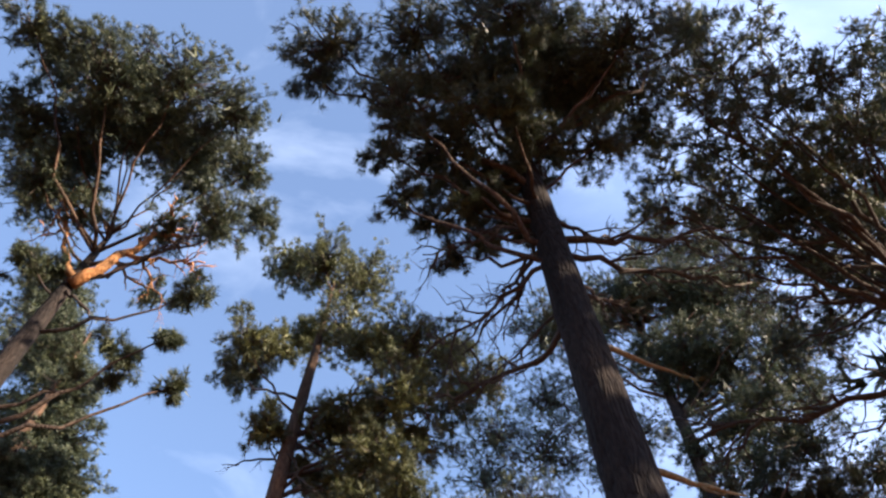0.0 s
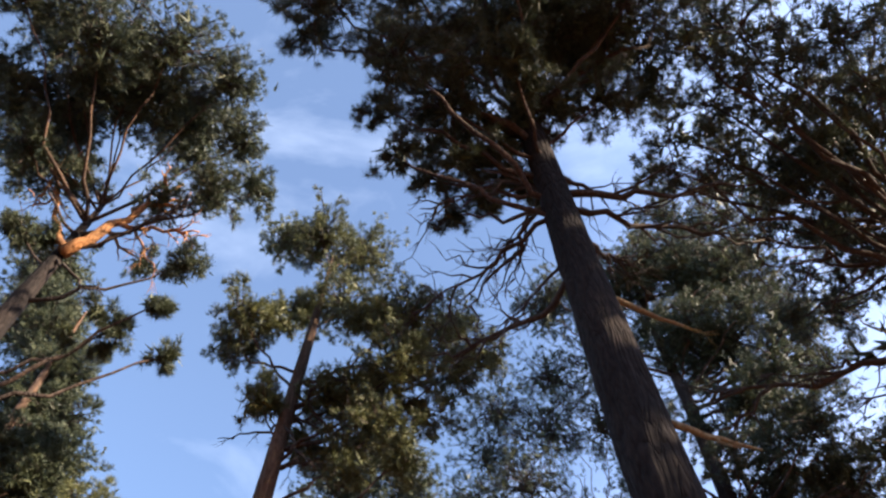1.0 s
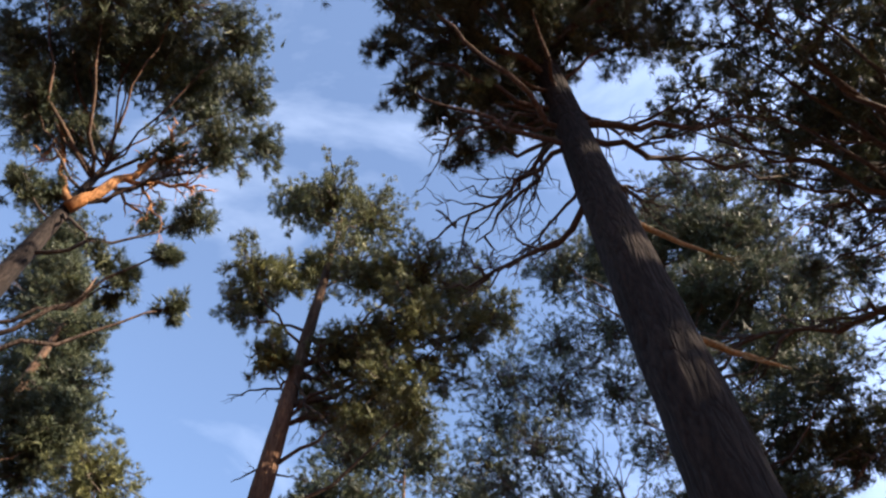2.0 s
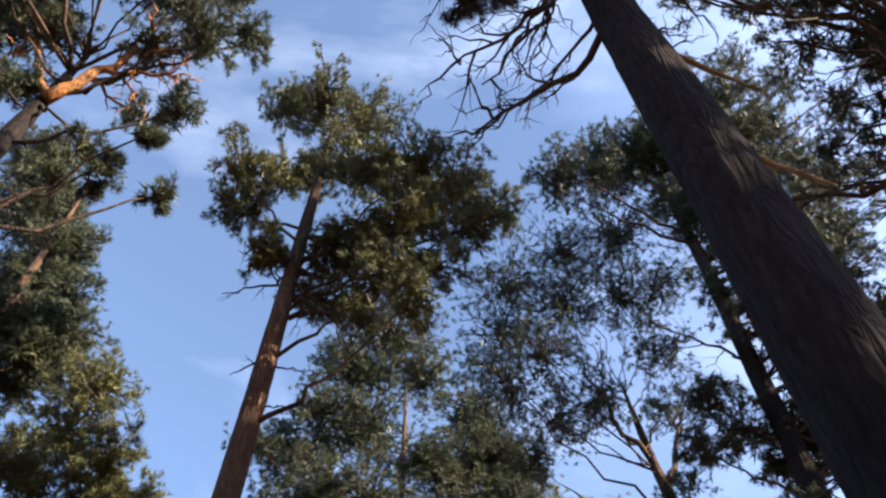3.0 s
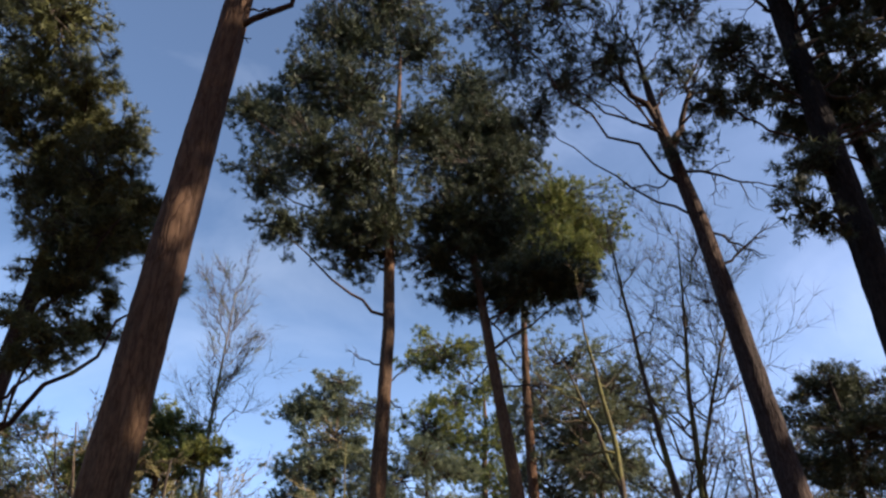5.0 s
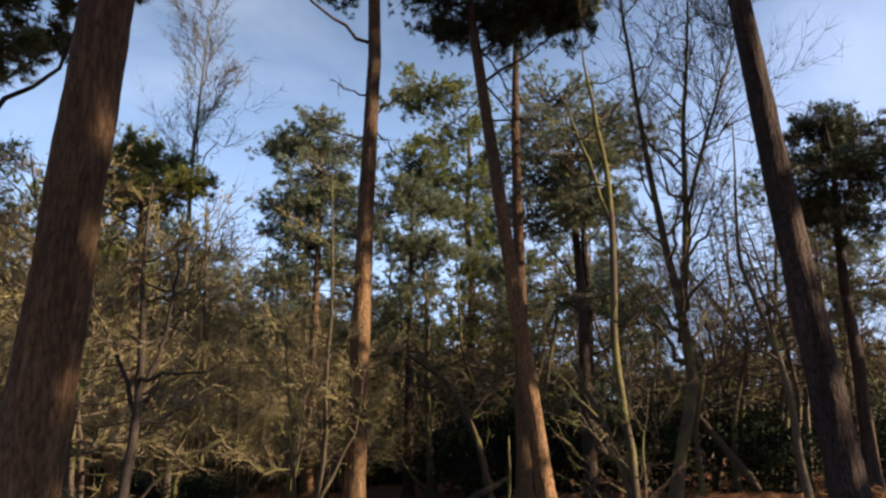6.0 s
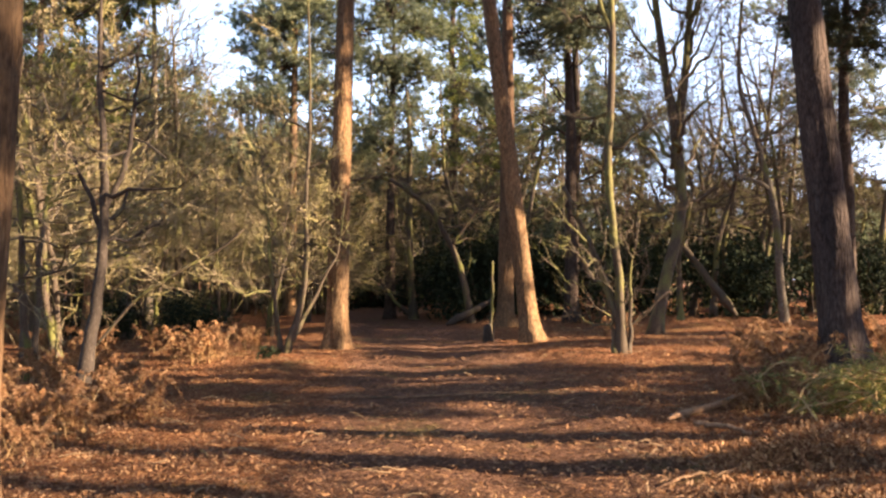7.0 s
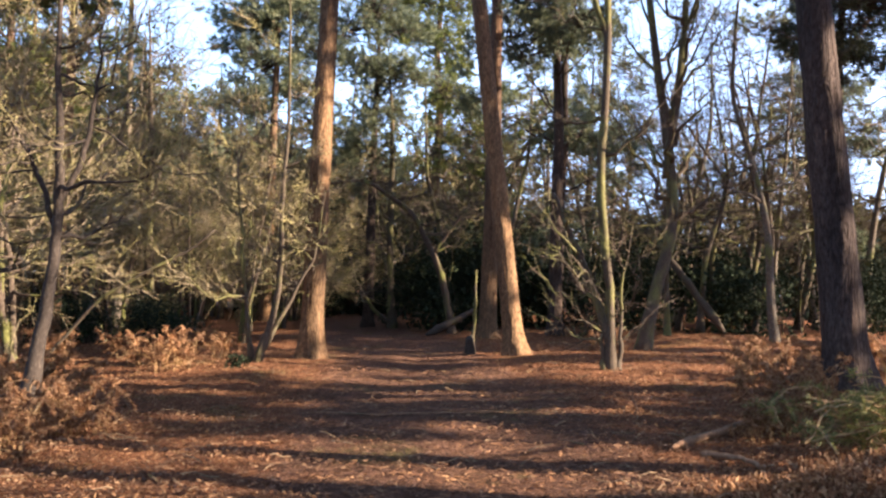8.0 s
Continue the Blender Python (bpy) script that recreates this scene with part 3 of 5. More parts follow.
ORANGE_LIMBED = [(-7, 3.8, 16.2, 0.63), (-5.7, 3.7, 14.9, 0.77), (-4.7, 4, 15.4, 0.9), (-3.9, 4.8, 15.8, 0.74), (-5.9, 5.1, 16.1, 0.87), (-4.8, 5.8, 16.3, 0.9), (-3.6, 5.6, 14.9, 0.51), (-7.1, 5.1, 15.6, 0.74), (-8.2, 6.4, 16.1, 0.79), (-7.4, 4.8, 14.8, 0.6), (-3.4, 6.4, 14.5, 0.41), (-3.9, 6, 13.6, 0.58), (-4.1, 6.6, 12.2, 0.36), (-3.8, 6.7, 10, 0.24), (-4.4, 6.3, 10.1, 0.24), (-3.7, 5.8, 9.9, 0.2), (-6.6, 5.9, 12.4, 0.44), (-7, 3, 15.4, 0.6), (-6.3, 3.4, 15.7, 0.65), (-7.7, 4.4, 15.4, 0.7), (-5.6, 3.9, 16.2, 0.6), (-6.9, 5.2, 13.9, 0.6)]
SHAGGY = [(-11.9, 12.3, 21.7, 0.95), (-11.7, 13.1, 20, 0.92), (-9.4, 12, 16.8, 0.78), (-9.6, 12.8, 15.9, 0.78), (-8.7, 12.3, 13.4, 0.8), (-7.2, 12.1, 12.2, 0.85), (-7.9, 12.9, 11.6, 0.75), (-6.3, 12.2, 10.7, 0.49), (-7.6, 12.3, 10.3, 0.58), (-6.7, 13, 10.3, 0.81), (-5.8, 12.5, 9.8, 0.48), (-6.9, 13, 9.4, 0.77), (-5.8, 12.5, 8.8, 0.72), (-4.9, 11.9, 8.1, 0.33), (-5.9, 12.4, 7.8, 0.68), (-5.4, 13.2, 8.2, 0.36), (-6, 12.6, 7.2, 0.62), (-5.7, 13.3, 8.7, 0.69), (-5.5, 11.6, 5.8, 0.47), (-4.3, 12.2, 6.9, 0.22), (-5.6, 13, 6.6, 0.39), (-6.9, 12.8, 9, 0.5)]
HANGING = [(-10.6, 12.2, 18.2, 1.0), (-9.7, 12.4, 17.0, 0.9), (-9.2, 12.4, 15.4, 0.9), (-8.6, 12.6, 14.2, 0.85), (-11.2, 12.2, 19.6, 1.0), (-10.2, 12.6, 15.9, 0.9), (-9.4, 12.0, 13.8, 0.8), (-12.0, 12.0, 21.0, 1.0)]
TIERED = [(-5.8, 36.2, 15.7, 0.91), (-6.8, 36.7, 14.9, 1.3), (-5.1, 37.5, 14.7, 1.32), (-7.6, 36.7, 14.4, 1.03), (-5.9, 36.2, 13.1, 1.5), (-6.6, 36.2, 11.6, 1.23), (-4.6, 36.7, 12.2, 1.01)]
DISTANT = [(-1.5, 43.3, 20.5, 1.75), (0.1, 44.7, 20.5, 1.64), (1.3, 44.5, 18.7, 1.28), (-2.6, 45.1, 20.8, 1.16), (-0.6, 43.9, 17.8, 1.42), (1.4, 42.1, 14.8, 1.18), (2.5, 44.1, 16.8, 1.25)]
BROAD = [(3.3, 28.1, 12.8, 1.56), (4.3, 27.4, 11.7, 1.31), (2.4, 27.4, 11.5, 1.12), (3.5, 26.7, 10.2, 1.43), (4.6, 26.6, 10.2, 1.07), (2.7, 27.7, 9.8, 1.29), (3.8, 25.7, 8.6, 1.17)]
ROUND = [(10.7, 25.1, 10.6, 0.84), (11.5, 25.1, 10.4, 1.01), (10.1, 25.4, 9.7, 1.01), (9.7, 22.9, 8.3, 1.03), (10.5, 22.8, 8.7, 0.74), (9.9, 25.2, 8.2, 0.97), (10.3, 23.7, 7.3, 0.9)]
LOW_DARK = [(-1.9, 32.3, 11, 1.09), (-2.6, 32.6, 10.2, 1.09), (-1.1, 33.5, 10.7, 1.13), (-2.1, 32, 8.9, 1.05), (-1.1, 33, 8.9, 1.3)]
YOUNG = [(-8.7, 24.5, 9.3, 0.81), (-9.5, 24.7, 9.6, 0.66), (-7.3, 22.5, 8, 0.73), (-9, 24.9, 8.3, 0.98), (-9.9, 23.8, 8.3, 0.93)]
HEAVY = [(5.4, 11.9, 20.1, 0.94), (6.8, 12.1, 21.3, 0.99), (7.4, 11.6, 19.8, 0.93), (8.5, 12.6, 19.8, 0.95), (5.9, 11.5, 17.3, 0.83), (7, 12.1, 17, 0.83), (7.3, 11.5, 15.3, 0.76), (5.2, 12.2, 18, 0.73), (6.1, 12.6, 16.5, 0.69), (7, 12.6, 15.5, 0.72), (7.2, 11.4, 13.7, 0.7), (8.8, 12.2, 18, 0.87), (5.4, 12.6, 14.5, 0.63), (5.4, 11.5, 12.7, 0.55)]

TALL = "tall pine with plated brown bark and dark green crown"
beside, line, rad = pine(1.32, 3.88, -0.038, -0.037, 13.6, 0.235, BESIDE_PATH + DROOPING, "big pine beside the path, shaded trunk and long dead branches", 1, bark=M_BARK_SHADED, core=0.6, per_blob=250, blade=0.095, spray=(17, 0.036))


def lowered(clumps, drop):
    """The same clumps further down the stem, wider and smaller."""
    return [(x + 0.9 * math.sin(7 * z), y + 0.6, z - drop - 0.5 * math.cos(5 * x), r * 0.9) for x, y, z, r in clumps]


def on_stem(line, z):
    return np.array([np.interp(z, line[:, 2], line[:, i]) for i in range(3)])


for n, (z, end, r, mat) in enumerate([
        (5.25, (2.0, 4.12, 5.25), 0.036, M_DEAD_LIT), (6.6, (2.05, 4.14, 6.55), 0.034, M_DEAD_LIT), (4.0, (1.85, 4.2, 4.1), 0.05, M_DEAD_LIT), (6.7, (0.05, 4.5, 6.81), 0.034, M_DEAD),
        (7.9, (3.18, 4.3, 8.28), 0.036, M_DEAD), (7.4, (1.62, 4.15, 7.76), 0.03, M_DEAD), (8.1, (2.95, 3.9, 8.7), 0.045, M_DEAD), (7.6, (1.9, 4.6, 8.4), 0.03, M_DEAD),
        (7.9, (-0.13, 4.0, 6.95), 0.03, M_DEAD), (8.1, (0.13, 4.2, 7.1), 0.028, M_DEAD), (8.4, (0.3, 4.3, 7.5), 0.024, M_DEAD), (8.7, (-0.2, 3.6, 7.9), 0.028, M_DEAD), (7.2, (0.45, 4.4, 7.0), 0.02, M_DEAD), (8.6, (2.2, 4.4, 9.3), 0.03, M_DEAD)]):
    dead_branch(beside, on_stem(line, z), end, r, 40 + n, mat, 1 if mat is M_DEAD_LIT else 5 if r > 0.04 else 8, length=0.2 if mat is M_DEAD_LIT else 0.45, crook=0.008 if mat is M_DEAD_LIT else 0.022)

foremost, line, rad = pine(-3.267, 9.01, 0.057, -0.021, 16.2, 0.215, FOREMOST, "tall pine with reddish plated bark, lower trunk in the sun", 2, bark=M_BARK_MID, needle=M_NEEDLE_LIT, per_blob=235, blade=0.105, spray=(13, 0.055), bend=0.02)
for n, (z, end, r) in enumerate([(10.9, (-3.75, 9.05, 10.95), 0.028), (9.3, (-3.2, 8.85, 8.95), 0.022), (9.1, (-2.2, 8.9, 9.0), 0.02), (8.4, (-2.3, 8.8, 8.3), 0.018), (8.0, (-2.55, 8.85, 7.9), 0.018)]):
    dead_branch(foremost, on_stem(line, z), end, r, 60 + n, M_DEAD, 2)
for n, (z, end, r) in enumerate([(11.4, (-1.7, 9.2, 9.8), 0.03), (11.7, (-1.2, 8.6, 10.0), 0.03), (11.0, (-2.0, 8.4, 9.6), 0.025), (12.0, (-1.0, 9.0, 11.6), 0.035), (11.2, (-1.5, 8.9, 10.6), 0.025)]):
    dead_branch(foremost, on_stem(line, z), end, r, 70 + n, M_DEAD, 9, length=0.5)

path_edge, line, rad = pine(-2.44, 21.1, 0.017, -0.002, 21.5, 0.225, PATH_EDGE, "straight pine at the path's edge, lower trunk in sunlight", 3, per_blob=135, blade=0.15, spray=(13, 0.055), bend=0.03, fill=0.4, core=1.3)
for n, (z, end, r) in enumerate([(9.6, (-3.2, 21.0, 10.1), 0.03), (9.2, (-1.5, 21.1, 9.8), 0.03), (9.0, (-1.4, 21.0, 8.0), 0.025), (8.6, (-3.4, 21.1, 8.9), 0.025), (7.4, (-1.7, 20.9, 7.5), 0.02)]):
    dead_branch(path_edge, on_stem(line, z), end, r, 80 + n, M_DEAD, 4)
leaning, line, rad = pine(1.70, 21.3, -0.122, 0.052, 19.0, 0.2, LEANING, "leaning pine with a sunlit red-brown lower trunk", 4, per_blob=145, blade=0.15, spray=(13, 0.055), bend=0.02, fill=0.6, core=2.0)
for n, (z, end, r) in enumerate([(11.5, (1.8, 22.0, 9.6), 0.03), (10.6, (2.0, 22.2, 8.9), 0.03), (10.0, (-0.6, 21.9, 9.2), 0.025), (9.4, (2.2, 21.8, 9.5), 0.03)]):
    dead_branch(leaning, on_stem(line, z), end, r, 90 + n, M_DEAD, 7)
golden, line, rad = pine(1.62, 25.75, 0.01, 0.01, 16.4, 0.215, GOLDEN, "pine with a yellow-green sunlit crown", 5, needle=M_NEEDLE_GOLD_LIT, per_blob=200, blade=0.17, spray=(10, 0.065), bark=M_BARK_MID)
forked, line, rad = pine(5.05, 15.05, -0.115, -0.02, 14.0, 0.26, FORKED, "forked pine with a dark shaded trunk and open crown", 6, bark=M_BARK_SHADE_GREY, per_blob=250, blade=0.095, spray=(10, 0.055), attach=0.8, bend=0.03, fill=0, core=0.4, grow=1.3, more=2.0, thin=0.65)
for n, (z, end, r) in enumerate([(11.2, (4.6, 14.9, 13.6), 0.09), (11.3, (2.6, 14.4, 14.4), 0.08), (10.6, (2.2, 14.6, 10.2), 0.022), (9.6, (4.9, 14.6, 8.6), 0.03), (8.6, (5.1, 14.6, 9.3), 0.03), (7.9, (3.4, 14.7, 8.0), 0.02), (10.9, (5.4, 14.4, 10.0), 0.035)]):
    dead_branch(forked, on_stem(line, z), end, r, 100 + n, M_BARK_DARK if r > 0.06 else M_DEAD, 7)
tall_dark, line, rad = pine(5.19, 12.2, 0.02, 0.038, 23.0, 0.26, TALL_DARK + TALL_SIDE + TALL_TOP + HEAVY, "tall pine with a dark heavy crown", 7, bark=M_BARK_SHADED, spray=(11, 0.055), per_blob=105, blade=0.125, fill=0.3, core=0.8)
for n, (z, end, r) in enumerate([(11.5, (7.6, 12.2, 12.4), 0.05), (13.0, (7.4, 12.9, 15.0), 0.05), (10.4, (7.0, 12.6, 10.6), 0.04), (12.4, (3.6, 12.2, 13.4), 0.04), (9.4, (6.6, 12.2, 9.8), 0.03)]):
    dead_branch(tall_dark, on_stem(line, z), end, r, 110 + n, M_DEAD, 9, length=0.45)
pine(6.9, 13.6, -0.05, -0.03, 15.5, 0.19, [(x + 1.6, y + 0.6, z, r) for x, y, z, r in TALL_DARK[9:16]], TALL, 8, bark=M_BARK_SHADED, per_blob=130, blade=0.14)
overhead, line, rad = pine(6.6, 5.6, -0.03, 0.0, 14.0, 0.22, OVERHEAD + HIGH_OVERHEAD + SPREADING, "pine whose thin branches spread over the path", 9, bark=M_BARK_DARK, per_blob=95, blade=0.10, attach=0.35, core=0.3, limb_mat=M_DEAD)
for n, (z, end, r) in enumerate([(8.6, (3.08, 6.4, 8.44), 0.065), (9.2, (4.4, 4.4, 9.6), 0.05), (9.6, (3.6, 5.2, 10.0), 0.05)]):
    dead_branch(overhead, on_stem(line, z), end, r, 120 + n, M_DEAD, 9, length=0.4)

limbed, line, rad = pine(-5.95, 6.2, 0.0, 0.0, 14.6, 0.27, ORANGE_LIMBED, "pine with bright orange upper limbs in the sun", 10, bark=M_BARK_SHADED, core=1.1, per_blob=230, blade=0.11, spray=(13, 0.048), bend=0.08)
for n, (start, end, r, mat, forks) in enumerate([
        ((-5.9, 6.2, 12.1), (-4.6, 6.1, 14.3), 0.11, M_LIMB, 7), ((-5.3, 6.15, 12.95), (-3.9, 6.2, 12.6), 0.05, M_LIMB, 9), ((-5.0, 6.2, 12.8), (-4.3, 6.3, 11.6), 0.03, M_LIMB, 5),
        ((-5.9, 6.2, 11.9), (-4.9, 6.3, 11.0), 0.03, M_DEAD, 4), ((-5.95, 6.2, 12.3), (-6.9, 5.9, 14.4), 0.07, M_LIMB, 6), ((-5.6, 6.2, 12.4), (-4.1, 6.1, 13.4), 0.04, M_DEAD, 9)]):
    dead_branch(limbed, start, end, r, 130 + n, mat, forks, length=0.4)
shaggy, line, rad = pine(-7.0, 13.2, 0.02, 0.0, 11.6, 0.2, SHAGGY[5:], "shaggy pine, yellow-green tips lit by the sun", 11, bark=M_BARK_DARK, needle=M_NEEDLE_LIT, per_blob=170, blade=0.13, spray=(13, 0.05))
pine(-10.0, 11.8, 0.02, 0.0, 19.5, 0.24, SHAGGY[:5] + HANGING + [(x + 0.3, y + 0.2, z - 2.6, r) for x, y, z, r in SHAGGY[:5]], "tall dark pine with a hanging crown", 18, bark=M_BARK_DARK, per_blob=170, blade=0.14)
pine(-5.95, 36.6, 0, 0, 15.5, 0.22, TIERED + lowered(TIERED, 3.2), "distant pine with foliage in flat tiers", 12, needle=M_NEEDLE_HAZE, spray=(8, 0.08), per_blob=230, blade=0.22, more=1.0, detail=False, flat=0.42, grow=1.3)
pine(0.95, 44.5, 0, 0, 20.0, 0.3, DISTANT + lowered(DISTANT, 4.0), "distant pine with a bright orange upper trunk", 13, needle=M_NEEDLE_GOLD_LIT, spray=(8, 0.08), per_blob=170, blade=0.26, more=0.9, detail=False, flat=0.42, grow=1.3)
pine(3.7, 27.2, -0.01, 0, 12.0, 0.2, BROAD, "dark broad-crowned pine behind the leaning pine", 14, needle=M_NEEDLE_HAZE, bark=M_BARK_DARK, spray=(9, 0.07), per_blob=220, blade=0.18, more=1.0, detail=False, flat=0.42, grow=1.3)
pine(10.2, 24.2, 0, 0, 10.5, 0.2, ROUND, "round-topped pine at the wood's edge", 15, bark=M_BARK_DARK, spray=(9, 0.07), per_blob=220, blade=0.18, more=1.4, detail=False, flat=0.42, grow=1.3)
pine(-1.8, 33.5, 0, 0, 11.8, 0.2, LOW_DARK + lowered(LOW_DARK, 2.6), "dark young pine beyond the bend of the path", 16, needle=M_NEEDLE_HAZE, bark=M_BARK_DARK, spray=(9, 0.07), per_blob=220, blade=0.2, more=0.8, detail=False, flat=0.42, grow=1.3)
pine(-9.0, 24.6, 0.02, 0, 9.6, 0.2, YOUNG, "young pine with yellow-green needles", 17, needle=M_NEEDLE_GOLD_LIT, spray=(9, 0.07), per_blob=200, blade=0.18, more=1.8, detail=False, flat=0.42, grow=1.3)

# Unseen pines added behind and beside the walker: trunks and crowns shade the path.
rng = np.random.default_rng(5)
clumps = [(rng.normal(0, 1.3), rng.normal(0, 1.3), 9.2 + 0.62 * i, rng.uniform(0.8, 1.3)) for i in range(12)]
shader, line, rad = pine(8.9, 0.75, 0.01, 0.0, 16.5, 0.22, [(8.9 + a, 0.75 + b, c, d) for a, b, c, d in clumps], TALL, 21, per_blob=40, blade=0.46, detail=False, more=0.9, fill=0, spray=(7, 0.1))
clumps = [(rng.normal(0, 1.1), rng.normal(0, 1.1), 9.9 + 0.58 * i, rng.uniform(0.8, 1.2)) for i in range(13)]
near_shader, line, rad = pine(10.0, 6.2, 0.01, 0.0, 17.4, 0.2, [(10.0 + a, 6.2 + b, c, d) for a, b, c, d in clumps], TALL, 23, bark=M_BARK_SHADED, per_blob=120, blade=0.15, detail=False, more=1.6, core=1.5)
clumps = [(rng.normal(0, 0.7), rng.normal(0, 0.7), 9.8 + 0.7 * i, rng.uniform(0.8, 1.15)) for i in range(17)]
pine(15.0, 17.75, 0.0, 0.0, 21.5, 0.24, [(15.0 + a, 17.35 + b, c, d) for a, b, c, d in clumps], TALL, 24, per_blob=60, blade=0.3, detail=False, more=1.6, spray=(8, 0.1), core=1.5)
clumps = [(rng.normal(0, 0.7), rng.normal(0, 0.7), 15.2 + 0.4 * i, rng.uniform(0.7, 1.0)) for i in range(11)]
pine(10.7, 5.3, 0.0, 0.0, 19.2, 0.2, [(10.7 + a, 5.3 + b, c, d) for a, b, c, d in clumps], TALL, 26, per_blob=70, blade=0.2, detail=False, more=1.4, spray=(8, 0.08), core=1.5)
clumps = [(rng.normal(0, 0.6), rng.normal(0, 0.6), 15.4 + 0.6 * i, rng.uniform(0.7, 1.1)) for i in range(11)]
pine(16.6, 15.7, 0.0, 0.0, 22.0, 0.24, [(16.6 + a, 15.7 + b, c, d) for a, b, c, d in clumps], TALL, 25, per_blob=60, blade=0.3, detail=False, more=1.6, spray=(8, 0.1))
SHADERS = [(27.0, 17.0), (23.5, 19.0), (30.5, 15.5), (25.5, 21.5), (11.8, 8.0), (19.3, -6.5), (14.4, -9.4), (6.4, -5.2), (8.9, -12.6), (5.0, -7.0), (-4.0, -5.5), (-9.5, -2.0), (0.5, -4.5), (-7.0, -10.0), (1.0, -12.0), (-13.0, 3.5), (-14.0, -7.0), (6.5, -14.0), (-3.0, -17.0), (-12.5, 9.0), (-17.0, 7.5), (-19.0, 0.0), (-16.5, 13.0), (-1.5, -8.5), (3.0, -16.5), (-11.0, -12.5), (-20.0, -8.0), (-22.0, 14.5)]
NARROW = [(16.1, -0.9), (14.7, 2.7), (21.7, -0.7), (24.6, 5.8), (20.9, 8.2), (27.9, 11.4), (29.0, 7.4), (31.0, 13.6), (13.6, -1.0), (24.3, -1.6), (9.9, 7.6), (13.4, 9.6)]
for x, y in SHADERS:
    copy_thing(shader, pose(x, y, float(ground_at(x, y)), 0, 0, rng.uniform(0, 360)) @ Matrix.Scale(rng.uniform(0.9, 1.1), 4))
rng.random(6)
for x, y, turn in ((12.6, 18.7, 40),):
    copy_thing(near_shader, pose(x, y, float(ground_at(x, y)), 0, 0, turn))
clumps = [(rng.normal(0, 0.45), rng.normal(0, 0.45), 8.8 + 0.75 * i, rng.uniform(0.5, 0.85)) for i in range(10)]
slim, line, rad = pine(18.9, 8.8, 0.0, 0.0, 16.5, 0.2, [(18.9 + a, 8.8 + b, c, d) for a, b, c, d in clumps], "slim pine with a narrow dark crown, added out of view for shade", 22, per_blob=60, blade=0.42, detail=False, more=1.0, fill=0, spray=(7, 0.1))
for x, y in NARROW:
    copy_thing(slim, pose(x, y, float(ground_at(x, y)), 0, 0, rng.uniform(0, 360)) @ Matrix.Scale(rng.uniform(0.9, 1.1), 4))

# Pines of the middle distance: four kinds, then copies.
MIDDLE = []
rng = np.random.default_rng(15)
for n, (x, y) in enumerate([(-12.5, 29.0), (15.5, 35.0), (-4.5, 47.0), (8.0, 42.0)]):
    clumps = [(x + rng.normal(0, 1.3), y + rng.normal(0, 1.3), rng.uniform(3.2, 12.3), rng.uniform(0.8, 1.5)) for i in range(15)]
    MIDDLE.append(pine(x, y, rng.normal(0, 0.02), 0, 12.5, 0.2, clumps, "pine of the wood's middle distance, dark crown", 150 + n, bark=(M_BARK, M_BARK_DARK)[n % 2], needle=(M_NEEDLE_HAZE, M_NEEDLE_GOLD_LIT)[n % 4 == 0], per_blob=100, blade=0.26, detail=False, fill=0, more=0.95, spray=(7, 0.08), flat=0.45, grow=1.25)[0])
spots = []
while len(spots) < 23:
    x, y = rng.uniform(-32, 32), rng.uniform(28, 58)
    if abs(x) > 0.75 * y or abs(x - float(path_x(y))) < 2.0 or (-7 < x < 4 and y < 40) or x > 5 or min([math.hypot(x - a, y - b) for a, b in spots] + [9]) < 2.4:
        continue
    spots.append((x, y))
for n, (x, y) in enumerate(spots):
    copy_thing(MIDDLE[n % 4], pose(x, y, float(ground_at(x, y)), 0, 0, rng.uniform(0, 360)) @ Matrix.Scale(rng.uniform(0.85, 1.15), 4))



